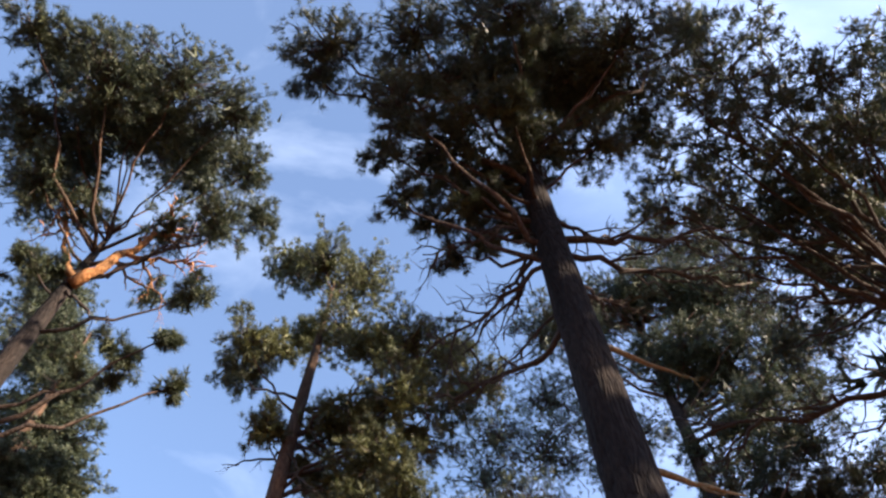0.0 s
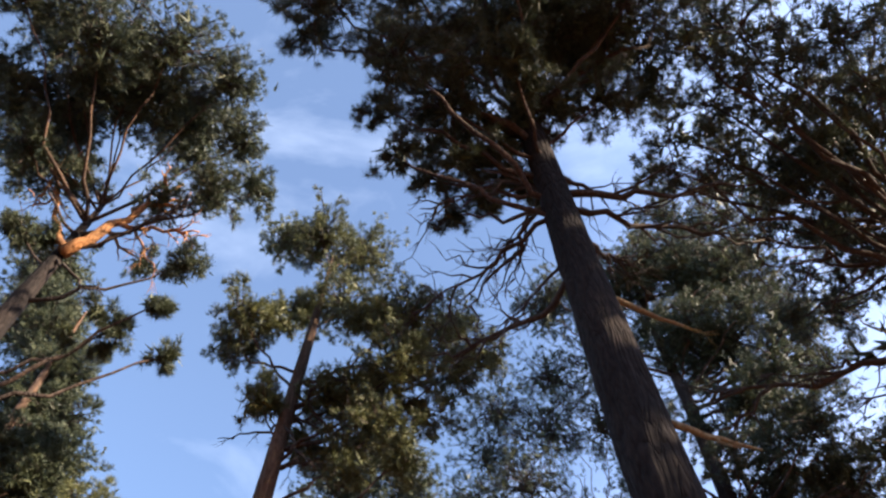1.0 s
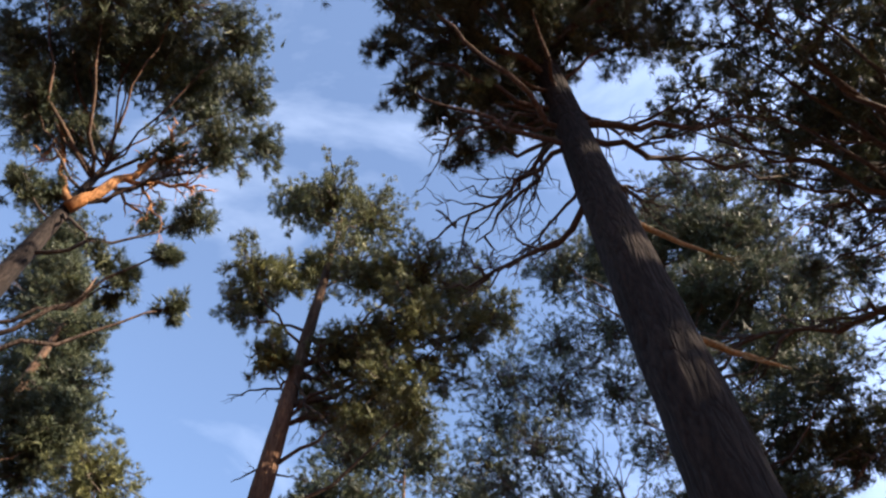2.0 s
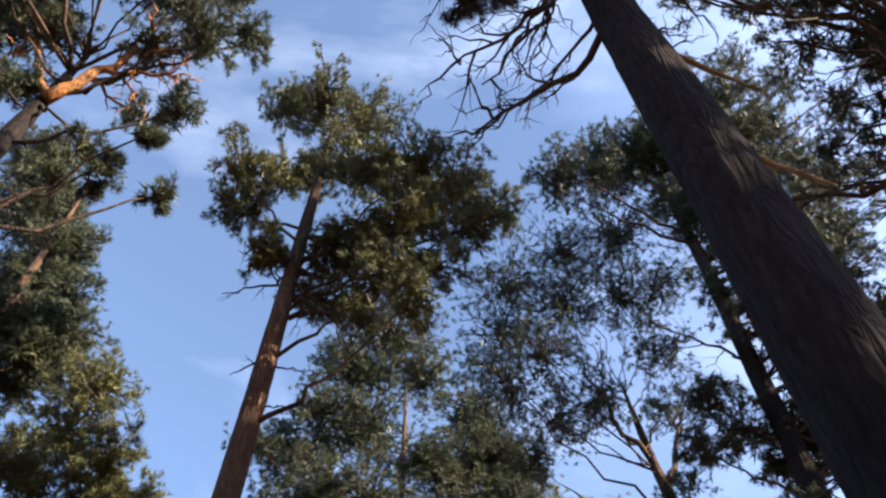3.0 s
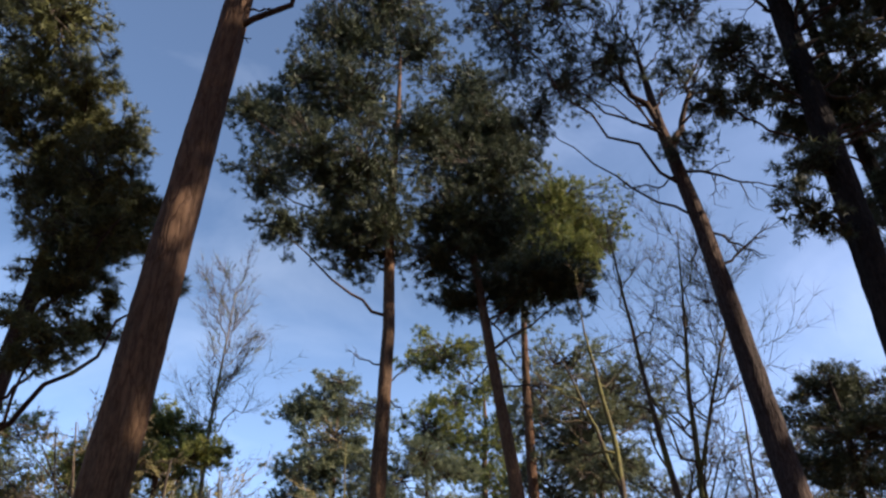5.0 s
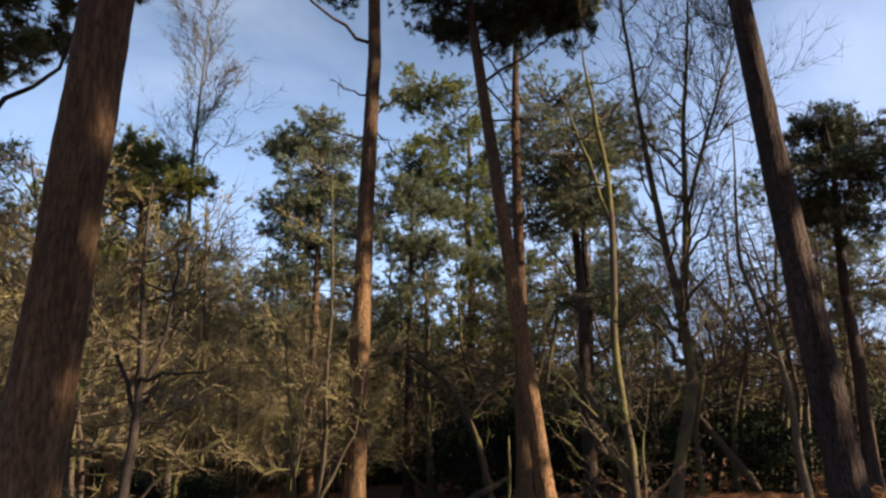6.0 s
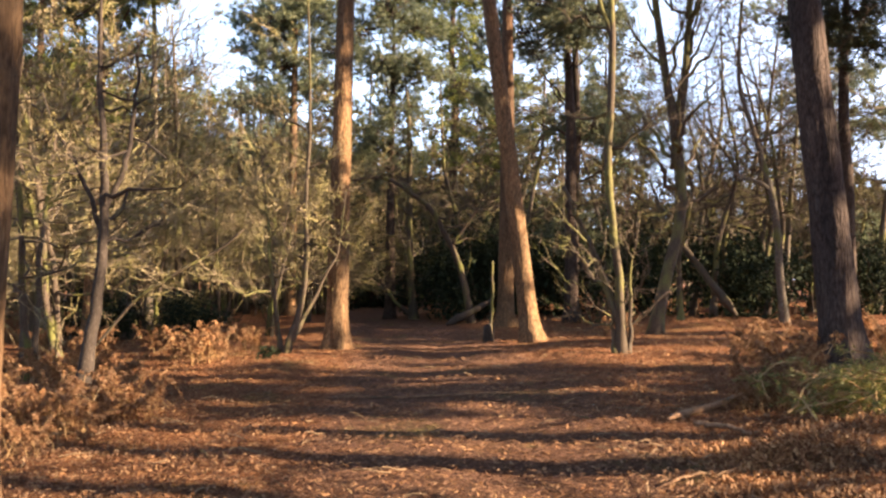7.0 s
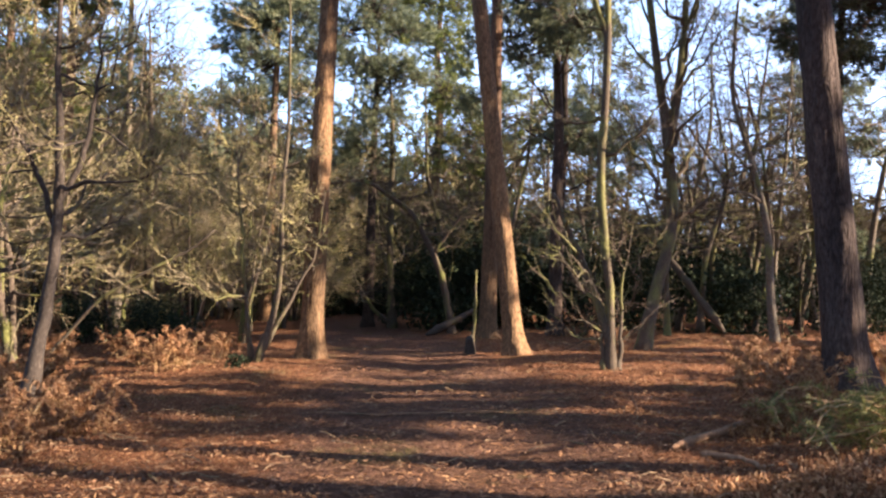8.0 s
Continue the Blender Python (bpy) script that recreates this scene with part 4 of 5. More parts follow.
# ---------------------------------------------------------------- bare broadleaved trees
def sprouting(x, y, stems, label, category, seed, bark, twig_mat, branches=10, reach=2.0, twigs=7, fine=6, leaf=None, leaf_n=0, rise=0.6, group="", name="bare_tree", leaf_size=0.05, low=0.35):
    """A leafless tree: stems given as points above its foot (x, y, z, radius), then branches, twigs and finer twigs."""
    rng = np.random.default_rng(seed)
    base = root(name, x, y, label, category, group)
    foot = np.array([x, y, float(ground_at(x, y))])
    fine_s, leaf_s = Soup(), Soup()
    for stem in stems:
        pts = np.array(stem, float)
        t = np.linspace(0, 1, len(pts))
        tt = np.linspace(0, 1, 26)
        way = np.stack([np.interp(tt, t, pts[:, i]) for i in range(4)], -1)
        for _ in range(2):
            way[1:-1] = (way[:-2] + 2 * way[1:-1] + way[2:]) / 4
        way[2:, :2] += np.cumsum(rng.normal(0, 0.012, (24, 2)), 0)
        way[:, 3] *= 1 + 0.5 * np.exp(-np.clip(way[:, 2], 0, None) / 0.22)
        line = foot + way[:, :3]
        s = Soup()
        tubes(s, line[None], way[None, :, 3], 10)
        part("trunk", s, bark, base, "", True)
        high = pts[-1][2]
        for b in range(branches):
            u = low + (1 - low) * (b + rng.uniform(0, 1)) / branches
            p = np.array([np.interp(u, tt, line[:, i]) for i in range(3)])
            r = np.interp(u, tt, way[:, 3]) * 0.55
            ang = rng.uniform(0, 2 * np.pi)
            d = unit(np.array([math.cos(ang), math.sin(ang), rise + rng.normal(0, 0.3)]))
            size = reach * rng.uniform(0.6, 1.15) * (1.15 - 0.6 * u)
            curve = curve_between(p, p + d * size, 8, -0.10, 0.03, rng)
            sb = Soup()
            tubes(sb, curve, np.linspace(max(r, 0.010), 0.005, 8)[None], 6)
            part("branch", sb, bark, base, "", True)
            n = twigs
            k = rng.integers(2, 8, n)
            p2 = curve[0, k]
            d2 = unit(d + rng.normal(0, 0.55, (n, 3)) + np.array([0, 0, 0.15]))
            e2 = p2 + d2 * size * rng.uniform(0.25, 0.55, (n, 1))
            c2 = curve_between(p2, e2, 5, -0.05, 0.04, rng)
            tubes(fine_s, c2, np.linspace(0.0075, 0.0035, 5)[None] * np.ones((n, 1)), 3)
            k3 = rng.integers(1, 5, (n, fine))
            p3 = c2[np.arange(n)[:, None], k3].reshape(-1, 3)
            d3 = unit(np.repeat(d2, fine, 0) + rng.normal(0, 0.6, (n * fine, 3)) + np.array([0, 0, 0.1]))
            e3 = p3 + d3 * size * rng.uniform(0.10, 0.28, (n * fine, 1))
            slivers(fine_s, p3, e3, 0.0052, rng)
            if leaf is not None and leaf_n:
                m = rng.integers(0, len(e3), leaf_n)
                q = p3[m] + (e3[m] - p3[m]) * rng.uniform(0.2, 1.05, (leaf_n, 1)) + rng.normal(0, 0.03, (leaf_n, 3))
                tufts(leaf_s, q, unit(rng.normal(0, 1, (leaf_n, 3))), np.full(leaf_n, leaf_size), 3, leaf_size * 0.3, 1.0, rng, False)
    crown = part("crown", fine_s, twig_mat, base, "bare fine twigs")
    tagged(crown, kind="stuff")
    if leaf_s.count:
        tagged(part("leaf_spray", leaf_s, leaf, crown, "sparse olive-yellow leaves"), kind="stuff")
    return base


# Named stems near the path.
sprouting(4.29, 21.2, [[(0, 0, -0.2, 0.15), (0.25, 0, 1.2, 0.12), (0.62, 0.1, 2.6, 0.12), (0.55, 0.3, 4.2, 0.11), (0.2, 0.4, 6.6, 0.08), (-0.2, 0.5, 10.5, 0.045), (-0.5, 0.5, 14.6, 0.015)],
                       [(0.52, 0.2, 3.6, 0.09), (0.75, 0.3, 5.6, 0.085), (0.95, 0.3, 8.6, 0.055), (1.5, 0.3, 13.6, 0.015)],
                       [(0.85, 0.3, 6.6, 0.05), (1.7, 0.4, 8.8, 0.04), (2.9, 0.5, 12.2, 0.012)]],
          "forked bare birch with mossy crooked foot", "tree", 31, M_MOSSY, M_STEM, 22, 3.0, 11, 12, rise=1.5, name="birch_tree", low=0.3)
sprouting(2.78, 18.0, [[(0, 0, -0.2, 0.10), (-0.05, 0, 1.3, 0.068), (-0.25, 0, 3.0, 0.068), (-0.15, 0, 5.6, 0.06), (-0.35, 0, 7.2, 0.045), (-0.6, 0, 9.2, 0.015)],
                       [(0.02, 0, 0.2, 0.07), (-0.28, 0.1, 1.3, 0.06), (-0.95, 0.2, 2.9, 0.035)], [(-0.15, 0, 5.4, 0.05), (-0.55, 0, 6.8, 0.035), (-1.1, 0, 8.2, 0.012)],
                       [(0.10, -0.04, -0.1, 0.05), (0.17, -0.04, 0.45, 0.032), (0.24, 0, 1.3, 0.02), (0.42, 0, 2.4, 0.008)], [(-0.12, -0.05, -0.1, 0.05), (-0.16, -0.04, 0.4, 0.03), (-0.03, 0, 1.1, 0.02)]],
          "slim mossy tree with a leaning second stem", "tree", 32, M_MOSSY, M_STEM, 8, 1.7, 7, 6, rise=0.5, low=0.4)
sprouting(-4.93, 14.5, [[(0, 0, -0.2, 0.11), (0.17, 0, 0.93, 0.075), (0.28, 0, 1.97, 0.06), (0.3, 0, 2.95, 0.05), (0.16, 0, 4.2, 0.03), (0.2, 0, 5.4, 0.012)], [(0.29, 0, 2.4, 0.04), (0.52, 0, 3.29, 0.03), (0.66, 0, 4.6, 0.01)], [(0.28, 0, 2.1, 0.035), (-0.1, 0.1, 2.9, 0.025), (-0.5, 0.1, 3.9, 0.01)]],
          "thin dark crooked tree among bracken", "tree", 33, M_DEAD, M_TWIG, 9, 1.7, 9, 9, M_OLIVE, 20, rise=0.35, low=0.4)
sprouting(-3.29, 19.9, [[(0, 0, -0.1, 0.075), (0.27, 0, 0.98, 0.055), (0.35, 0, 1.7, 0.05), (0.29, 0, 3.04, 0.04), (0.37, 0, 4.71, 0.03), (0.3, 0, 7.4, 0.01)], [(0.1, 0, 0.2, 0.05), (0.62, 0.1, 1.19, 0.035), (1.04, 0.1, 2.03, 0.022), (1.2, 0.1, 3.2, 0.01)],
                        [(-0.1, 0.1, 0, 0.05), (-0.35, 0.1, 1.6, 0.035), (-0.6, 0.2, 4.0, 0.012)]],
          "hazel of slender mossy stems with olive buds", "shrub", 34, M_MOSSY, M_TWIG, 10, 1.7, 9, 8, M_OLIVE, 24, rise=0.6, name="hazel_bush", low=0.35)
sprouting(-1.0, 32.9, [[(0.1, 0, -0.2, 0.17), (-0.05, 0, 1.5, 0.13), (-0.1, 0, 3.1, 0.12), (-0.12, 0, 6.5, 0.09), (-0.42, 0, 9.5, 0.02)], [(0.0, 0, 0.1, 0.08), (-0.7, 0, 0.7, 0.06), (-1.3, 0, 1.7, 0.04), (-1.5, 0, 2.8, 0.015)]],
          "mossy trunk at the bend of the path", "tree", 38, M_MOSSY, M_STEM, 14, 2.6, 9, 8, rise=0.3, low=0.35)
sprouting(-8.5, 26.0, [[(0, 0, -0.2, 0.24), (-0.15, 0, 1.0, 0.19), (-0.3, 0, 2.4, 0.17), (-0.35, 0, 3.3, 0.13), (0.1, 0, 4.3, 0.08), (0.6, 0, 6.4, 0.02)], [(-0.35, 0, 3.1, 0.11), (-0.9, 0, 4.1, 0.07), (-1.5, 0.2, 6.0, 0.015)]],
          "stout dark pollarded oak with crooked arms", "tree", 39, M_STEM, M_TWIG, 12, 2.4, 9, 9, M_OLIVE, 16, rise=0.3, low=0.4)
sprouting(-7.9, 27.5, [[(0.4, 0, -0.2, 0.15), (0.24, 0, 2.2, 0.11), (0.17, 0, 4.4, 0.1), (0.13, 0, 6.4, 0.07), (-0.07, 0, 9.4, 0.015)]],
          "straight pale mossy tree behind the bracken", "tree", 40, M_MOSSY, M_TWIG, 14, 2.3, 9, 9, M_OLIVE, 12, rise=0.35, low=0.35)

# Hazels, saplings and birches of the understorey: a few of each kind, then copies.
VARIANTS = []
for seed in range(5):
    rng = np.random.default_rng(200 + seed)
    stems = []
    for _ in range(rng.integers(3, 6)):
        a, h, lean = rng.uniform(0, 6.3), rng.uniform(4.0, 7.0), rng.uniform(0.5, 1.7)
        stems.append([(0.1 * math.cos(a), 0.1 * math.sin(a), -0.1, 0.055), (0.3 * lean * math.cos(a), 0.3 * lean * math.sin(a), h * 0.35, 0.04), (lean * math.cos(a), lean * math.sin(a), h, 0.01)])
    VARIANTS.append(sprouting(-9.0 - 0.9 * seed, 19 + 1.7 * seed, stems, "hazel of slender stems with olive-yellow buds", "shrub", 210 + seed, M_STEM, M_TWIG, 9, 2.5, 9, 13, M_OLIVE, 22, 0.4, "understorey hazels", "hazel_bush", 0.05, 0.38))
SAPLINGS = []
for seed in range(4):
    rng = np.random.default_rng(230 + seed)
    h = rng.uniform(7, 11)
    bend = rng.normal(0, 0.5, (3, 2))
    stem = [(0, 0, -0.2, 0.10), (bend[0, 0] * 0.5, bend[0, 1] * 0.5, h * 0.3, 0.075), (bend[1, 0], bend[1, 1], h * 0.6, 0.05), (bend[2, 0] * 1.5, bend[2, 1] * 1.5, h, 0.012)]
    SAPLINGS.append(sprouting(7.6 + 1.7 * seed, 26.5 + 1.5 * seed, [stem], "slim bare tree with mossy bark", "tree", 240 + seed, (M_MOSSY, M_STEM, M_BIRCH, M_MOSSY)[seed], M_STEM, 15, 2.9, 9, 8, None, 0, 0.35, "understorey trees", "bare_tree", 0.05, 0.35))


def clear_of_path(x, y, gap):
    return abs(x - float(path_x(y))) > gap


rng = np.random.default_rng(77)
spots = []
while len(spots) < 104:
    x, y = rng.uniform(-20, 20), rng.uniform(17, 46)
    if not clear_of_path(x, y, 3.2 if y < 30 else 1.6) or abs(x) > 0.72 * (y - 2) or (-5 < x < 4.5 and y < 24):
        continue
    if 0 < x < 6.5 and y < 31 or x > 6 and y < 26:
        continue
    if min([math.hypot(x - a, y - b) for a, b in spots] + [9]) < 1.1:
        continue
    spots.append((x, y))
for n, (x, y) in enumerate(spots):
    pool = VARIANTS if (x < 0 and n % 4) else SAPLINGS
    copy_thing(pool[n % len(pool)], pose(x, y, float(ground_at(x, y)), 0, 0, rng.uniform(0, 360)) @ Matrix.Scale(rng.uniform(0.8, 1.3), 4))

for n, (x, y, k) in enumerate([(8.35, 27.3, 1.0), (9.0, 26.4, 0.9), (8.1, 23.2, 1.05), (10.7, 29.5, 1.1), (-9.97, 30.2, 1.25), (-8.9, 26.5, 1.0), (-11.1, 33.4, 1.1), (-1.05, 36.8, 0.9), (6.3, 25.4, 0.85), (11.6, 23.6, 1.0), (5.4, 30.5, 1.0), (2.6, 34.5, 1.0)]):
    copy_thing(SAPLINGS[n % 4], pose(x, y, float(ground_at(x, y)), 0, 0, rng.uniform(0, 360)) @ Matrix.Scale(k, 4))

# Unseen saplings added on the right to cast thin shadow stripes.
for n, (x, y, k) in enumerate([(12.0, 7.2, 1.25), (10.5, 5.6, 1.2), (9.4, 9.2, 1.1), (13.2, 10.4, 1.3), (15.0, 5.7, 1.7), (14.2, 18.6, 1.5)]):
    copy_thing(SAPLINGS[n % 4], pose(x, y, float(ground_at(x, y)), 0, 0, 70 * n) @ Matrix.Scale(k, 4))

# An old stem arching over the far path, and the mossy one beside it.
sprouting(0.9, 28.5, [[(0, 0, -0.1, 0.12), (-0.35, 0, 1.8, 0.10), (-1.2, 0, 3.5, 0.08), (-2.6, 0, 4.5, 0.055), (-4.4, 0, 4.2, 0.02)], [(-0.6, 0, 2.4, 0.06), (0.2, 0.1, 3.6, 0.04), (1.4, 0.2, 4.4, 0.015)]],
          "dark old tree arching over the path", "tree", 37, M_STEM, M_STEM, 12, 1.9, 9, 8, rise=0.35, low=0.3)

# The tall bare birch that stands up above the wood's edge.
sprouting(-9.4, 30.0, [[(0, 0, -0.2, 0.14), (0.1, 0, 6.0, 0.10), (0.0, 0, 12.0, 0.06), (0.2, 0, 17.5, 0.012)]], "tall bare birch with a fine twiggy top", "tree", 36, M_BIRCH, M_STEM, 30, 3.4, 12, 16, rise=1.5, name="birch_tree", low=0.6)


# ---------------------------------------------------------------- bushes and bracken
def leafy_bush(x, y, size, high, label, seed, mat, n=900, leaf=0.09, name="holly_bush", arms=9):
    rng = np.random.default_rng(seed)
    base = root(name, x, y, label, "bush", "evergreen bushes")
    z0 = float(ground_at(x, y))
    stems, leaves = Soup(), Soup()
    hubs = np.stack([rng.normal(0, 0.5, arms) * size, rng.normal(0, 0.5, arms) * size, rng.uniform(0.2, 0.95, arms) * high], -1) + (x, y, z0)
    tubes(stems, curve_between(np.tile((x, y, z0 - 0.05), (arms, 1)) + rng.normal(0, 0.08, (arms, 3)) * (1, 1, 0), hubs, 6, 0.05, 0.04, rng), np.linspace(0.03, 0.008, 6)[None] * np.ones((arms, 1)), 5)
    at = (hubs[rng.integers(0, arms, n)] + rng.normal(0, 0.36, (n, 3)) * size * np.array([1, 1, 0.8]))
    at[:, 2] = np.maximum(at[:, 2], z0 + 0.04)
    tufts(leaves, at, unit(rng.normal(0, 1, (n, 3))), np.full(n, leaf), 6, leaf * 0.3, 0.9, rng, False)
    part("stem", stems, M_STEM, base, "", True)
    part("foliage", leaves, mat, base)
    return base


holly = [leafy_bush(1.4, 31.0, 1.5, 2.6, "dark evergreen holly bush in deep shade", 51, M_HOLLY_SHADED, 2000, 0.12), leafy_bush(8.6, 27.5, 1.7, 2.2, "dark evergreen holly bush in deep shade", 52, M_HOLLY_SHADED, 2100, 0.12)]
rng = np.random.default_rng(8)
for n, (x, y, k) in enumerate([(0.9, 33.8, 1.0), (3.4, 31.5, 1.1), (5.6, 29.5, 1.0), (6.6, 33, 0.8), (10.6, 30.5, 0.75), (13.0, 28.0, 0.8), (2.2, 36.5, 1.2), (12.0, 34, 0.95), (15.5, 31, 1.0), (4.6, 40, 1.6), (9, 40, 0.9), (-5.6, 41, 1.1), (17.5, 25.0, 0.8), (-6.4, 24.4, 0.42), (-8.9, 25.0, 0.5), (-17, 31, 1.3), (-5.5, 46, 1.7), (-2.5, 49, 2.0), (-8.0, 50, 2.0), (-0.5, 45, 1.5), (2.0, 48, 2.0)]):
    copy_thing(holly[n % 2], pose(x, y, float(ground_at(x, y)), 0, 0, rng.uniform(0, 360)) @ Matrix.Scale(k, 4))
leafy_bush(4.2, 26.6, 0.75, 0.8, "low shrub with russet dead leaves", 54, M_BRACKEN, 170, 0.07, "russet_shrub")
leafy_bush(-3.55, 19.4, 0.2, 0.35, "small dark green holly seedling", 55, M_HOLLY_SHADED, 70, 0.06, "holly_seedling", 1)
leafy_bush(-6.9, 24.8, 0.65, 1.1, "low yellow-green bush catching the sun", 53, M_OLIVE, 420, 0.10, "low_bush")


def bracken(x, y, seed, fronds=16, size=0.8, label="clump of dead rust-brown bracken", tangle=10):
    """A clump of dead bracken: arching stalks with drooping brown leaflets."""
    rng = np.random.default_rng(seed)
    base = root("bracken", x, y, label, "fern", "dead bracken")
    z0 = float(ground_at(x, y))
    stalks, blades = Soup(), Soup()
    for _ in range(fronds):
        a, far, high = rng.uniform(0, 6.3), size * rng.uniform(0.25, 0.8), size * rng.uniform(0.3, 0.85)
        t = np.linspace(0, 1, 9)
        start = rng.normal(0, 0.16, 2)
        line = np.stack([x + start[0] + math.cos(a) * far * t ** 1.4, y + start[1] + math.sin(a) * far * t ** 1.4, z0 - 0.03 + high * np.sin(t * rng.uniform(1.8, 2.7))], -1)
        line[1:] += rng.normal(0, 0.012, (8, 3))
        tubes(stalks, line[None], np.linspace(0.006, 0.002, 9)[None], 4)
        k = 30
        u = rng.uniform(0.3, 1.0, k)
        p = np.stack([np.interp(u, t, line[:, i]) for i in range(3)], -1)
        side = np.array([-math.sin(a), math.cos(a), 0]) * np.where(rng.uniform(size=k) > 0.5, 1, -1)[:, None]
        d = unit(side + np.array([math.cos(a) * 0.5, math.sin(a) * 0.5, -0.45]) + rng.normal(0, 0.35, (k, 3)))
        tufts(blades, p, d, 0.16 * size * (1.2 - u), 6, 0.0075, 0.4, rng, False)
    for _ in range(tangle):
        a, b = rng.uniform(0, 6.3), rng.uniform(0, 6.3)
        p = np.array([x + math.cos(a) * size * 0.4, y + math.sin(a) * size * 0.4, z0 + rng.uniform(0.0, 0.15)])
        q = p + np.array([math.cos(b), math.sin(b), 0]) * size * rng.uniform(0.2, 0.7) + np.array([0, 0, rng.uniform(0.05, 0.75) * size])
        way = curve_between(p, q, 8, 0.12, 0.02, rng)
        tubes(stalks, way, np.linspace(0.006, 0.003, 8)[None], 4)
        m = 8
        tufts(blades, np.repeat(way[0, -2:], m, 0) + rng.normal(0, 0.02, (2 * m, 3)), unit(rng.normal(0, 0.5, (2 * m, 3)) - np.array([0, 0, 0.9])), np.full(2 * m, 0.11 * size), 3, 0.012, 0.5, rng, False)
    tagged(part("stalk", stalks, M_STRAW, base, "tan dry stalks"), kind="stuff")
    tagged(part("frond", blades, M_BRACKEN, base), kind="stuff")
    return base


FERNS = [bracken(4.7, 16.9, 301), bracken(-4.9, 20.2, 302, 18, 0.9), bracken(-5.9, 17.4, 303, 14, 0.7), bracken(-4.3, 12.4, 304, 20, 0.8)]
rng = np.random.default_rng(9)
CLUMPS = [(5.4, 16.4), (6.2, 15.8), (6.8, 18.6), (3.9, 14.2), (4.4, 12.9), (-5.6, 20.6), (-4.2, 21.4), (-6.2, 21.6), (-5.2, 22.4), (-7.2, 20.2), (-6.6, 18.6), (-4.6, 18.9), (-7.9, 22.3),
          (-4.9, 13.4), (-5.5, 12.1), (-3.9, 13.5), (-6.0, 14.4), (-5.2, 16.8), (-6.6, 16.6), (-7.4, 17.6), (3.4, 20.4), (-8.6, 19.4), (-9.2, 23.0),
          (-5.0, 15.0), (-4.4, 14.1), (-4.5, 12.9), (-5.6, 15.7), (-6.8, 18.0), (-5.9, 23.2), (-5.4, 24.2), (4.5, 16.4), (4.9, 15.3), (5.3, 16.2), (-4.1, 11.6), (2.6, 12.4), (3.0, 12.7)]
for n, (x, y) in enumerate(CLUMPS):
    copy_thing(FERNS[n % 4], pose(x, y, float(ground_at(x, y)), 0, 0, rng.uniform(0, 360)) @ Matrix.Scale(rng.uniform(0.55, 1.05), 4))


# ---------------------------------------------------------------- fallen wood and litter
def fallen(points, r, label, seed, mat=M_DEAD_LIT, name="fallen_branch", sprays=0):
    rng = np.random.default_rng(seed)
    pts = np.array(points, float)
    pts[:, 2] += ground_at(pts[:, 0], pts[:, 1]) + r * 0.6
    t = np.linspace(0, 1, len(pts))
    tt = np.linspace(0, 1, 14)
    line = np.stack([np.interp(tt, t, pts[:, i]) for i in range(3)], -1) + rng.normal(0, 0.008, (14, 3))
    s = Soup()
    tubes(s, line[None], (np.linspace(1, 0.55, 14) * np.r_[0.35, 0.7, np.ones(12)] * r * rng.uniform(0.88, 1.1, 14))[None], 10)
    ob = new(name, s.mesh(name, mat, True))
    return tagged(ob, label, "branch" if r < 0.09 else "log")


fallen([(1.62, 11.84, 0.02), (2.05, 12.3, 0.03), (2.5, 12.66, 0.06), (3.17, 12.99, 0.10), (3.86, 13.49, 0.20)], 0.042, "long crooked fallen branch, stripped of its bark in places", 1, M_STRIPPED)
fallen([(1.82, 11.82, 0.0), (2.0, 11.55, 0.03), (2.15, 11.25, 0.02)], 0.03, "thin sunlit fallen branch", 3, M_STRIPPED)
fallen([(0.95, 10.0, 0.0), (1.25, 10.08, 0.03), (1.55, 10.15, 0.02)], 0.014, "thin pale dry stick", 9, M_STRIPPED)
fallen([(-1.9, 14.6, 0.0), (-0.6, 14.2, 0.02), (0.5, 14.1, 0.01)], 0.012, "thin pale dry stick", 10, M_STRIPPED)
fallen([(1.75, 13.2, 0.0), (1.72, 13.22, 0.22), (1.66, 13.25, 0.36)], 0.010, "thin dead stalk standing up from the ground", 11, M_STRIPPED, "dead_stalk")
fallen([(5.44, 15.80, -0.02), (5.36, 15.80, 0.45), (5.15, 15.80, 0.81), (5.27, 15.80, 0.66)], 0.012, "tall bent dead bracken stalk", 12, M_STRIPPED, "dead_stalk")
fallen([(5.50, 15.80, -0.02), (5.47, 15.80, 0.4), (5.38, 15.80, 0.64)], 0.010, "tall bent dead bracken stalk", 13, M_STRIPPED, "dead_stalk")
fallen([(0.04, 26.4, 0.02), (0.8, 26.7, 0.35), (1.35, 26.9, 0.6)], 0.12, "dark fallen log propped against a stump", 4, M_DEAD, "fallen_log")
fallen([(7.9, 25.6, 0.0), (7.2, 26.2, 1.2), (6.4, 26.9, 2.6)], 0.13, "leaning dead trunk with moss", 5, M_MOSSY, "leaning_log")
fallen([(-7.0, 19.3, 0.0), (-5.9, 19.1, 1.25), (-5.2, 19.0, 1.62), (-4.4, 19.0, 1.98), (-3.9, 18.9, 2.35)], 0.034, "leaning bare dead stem", 6, M_MOSSY, "leaning_sapling")
fallen([(0.85, 21.9, -0.05), (0.93, 22.0, 0.9), (0.92, 22.0, 1.75)], 0.045, "short mossy broken stem", 7, M_MOSSY, "broken_stem")
fallen([(0.80, 21.85, -0.2), (0.82, 21.85, 0.05), (0.80, 21.87, 0.28)], 0.15, "small dark rotten stump", 8, M_DEAD, "stump")


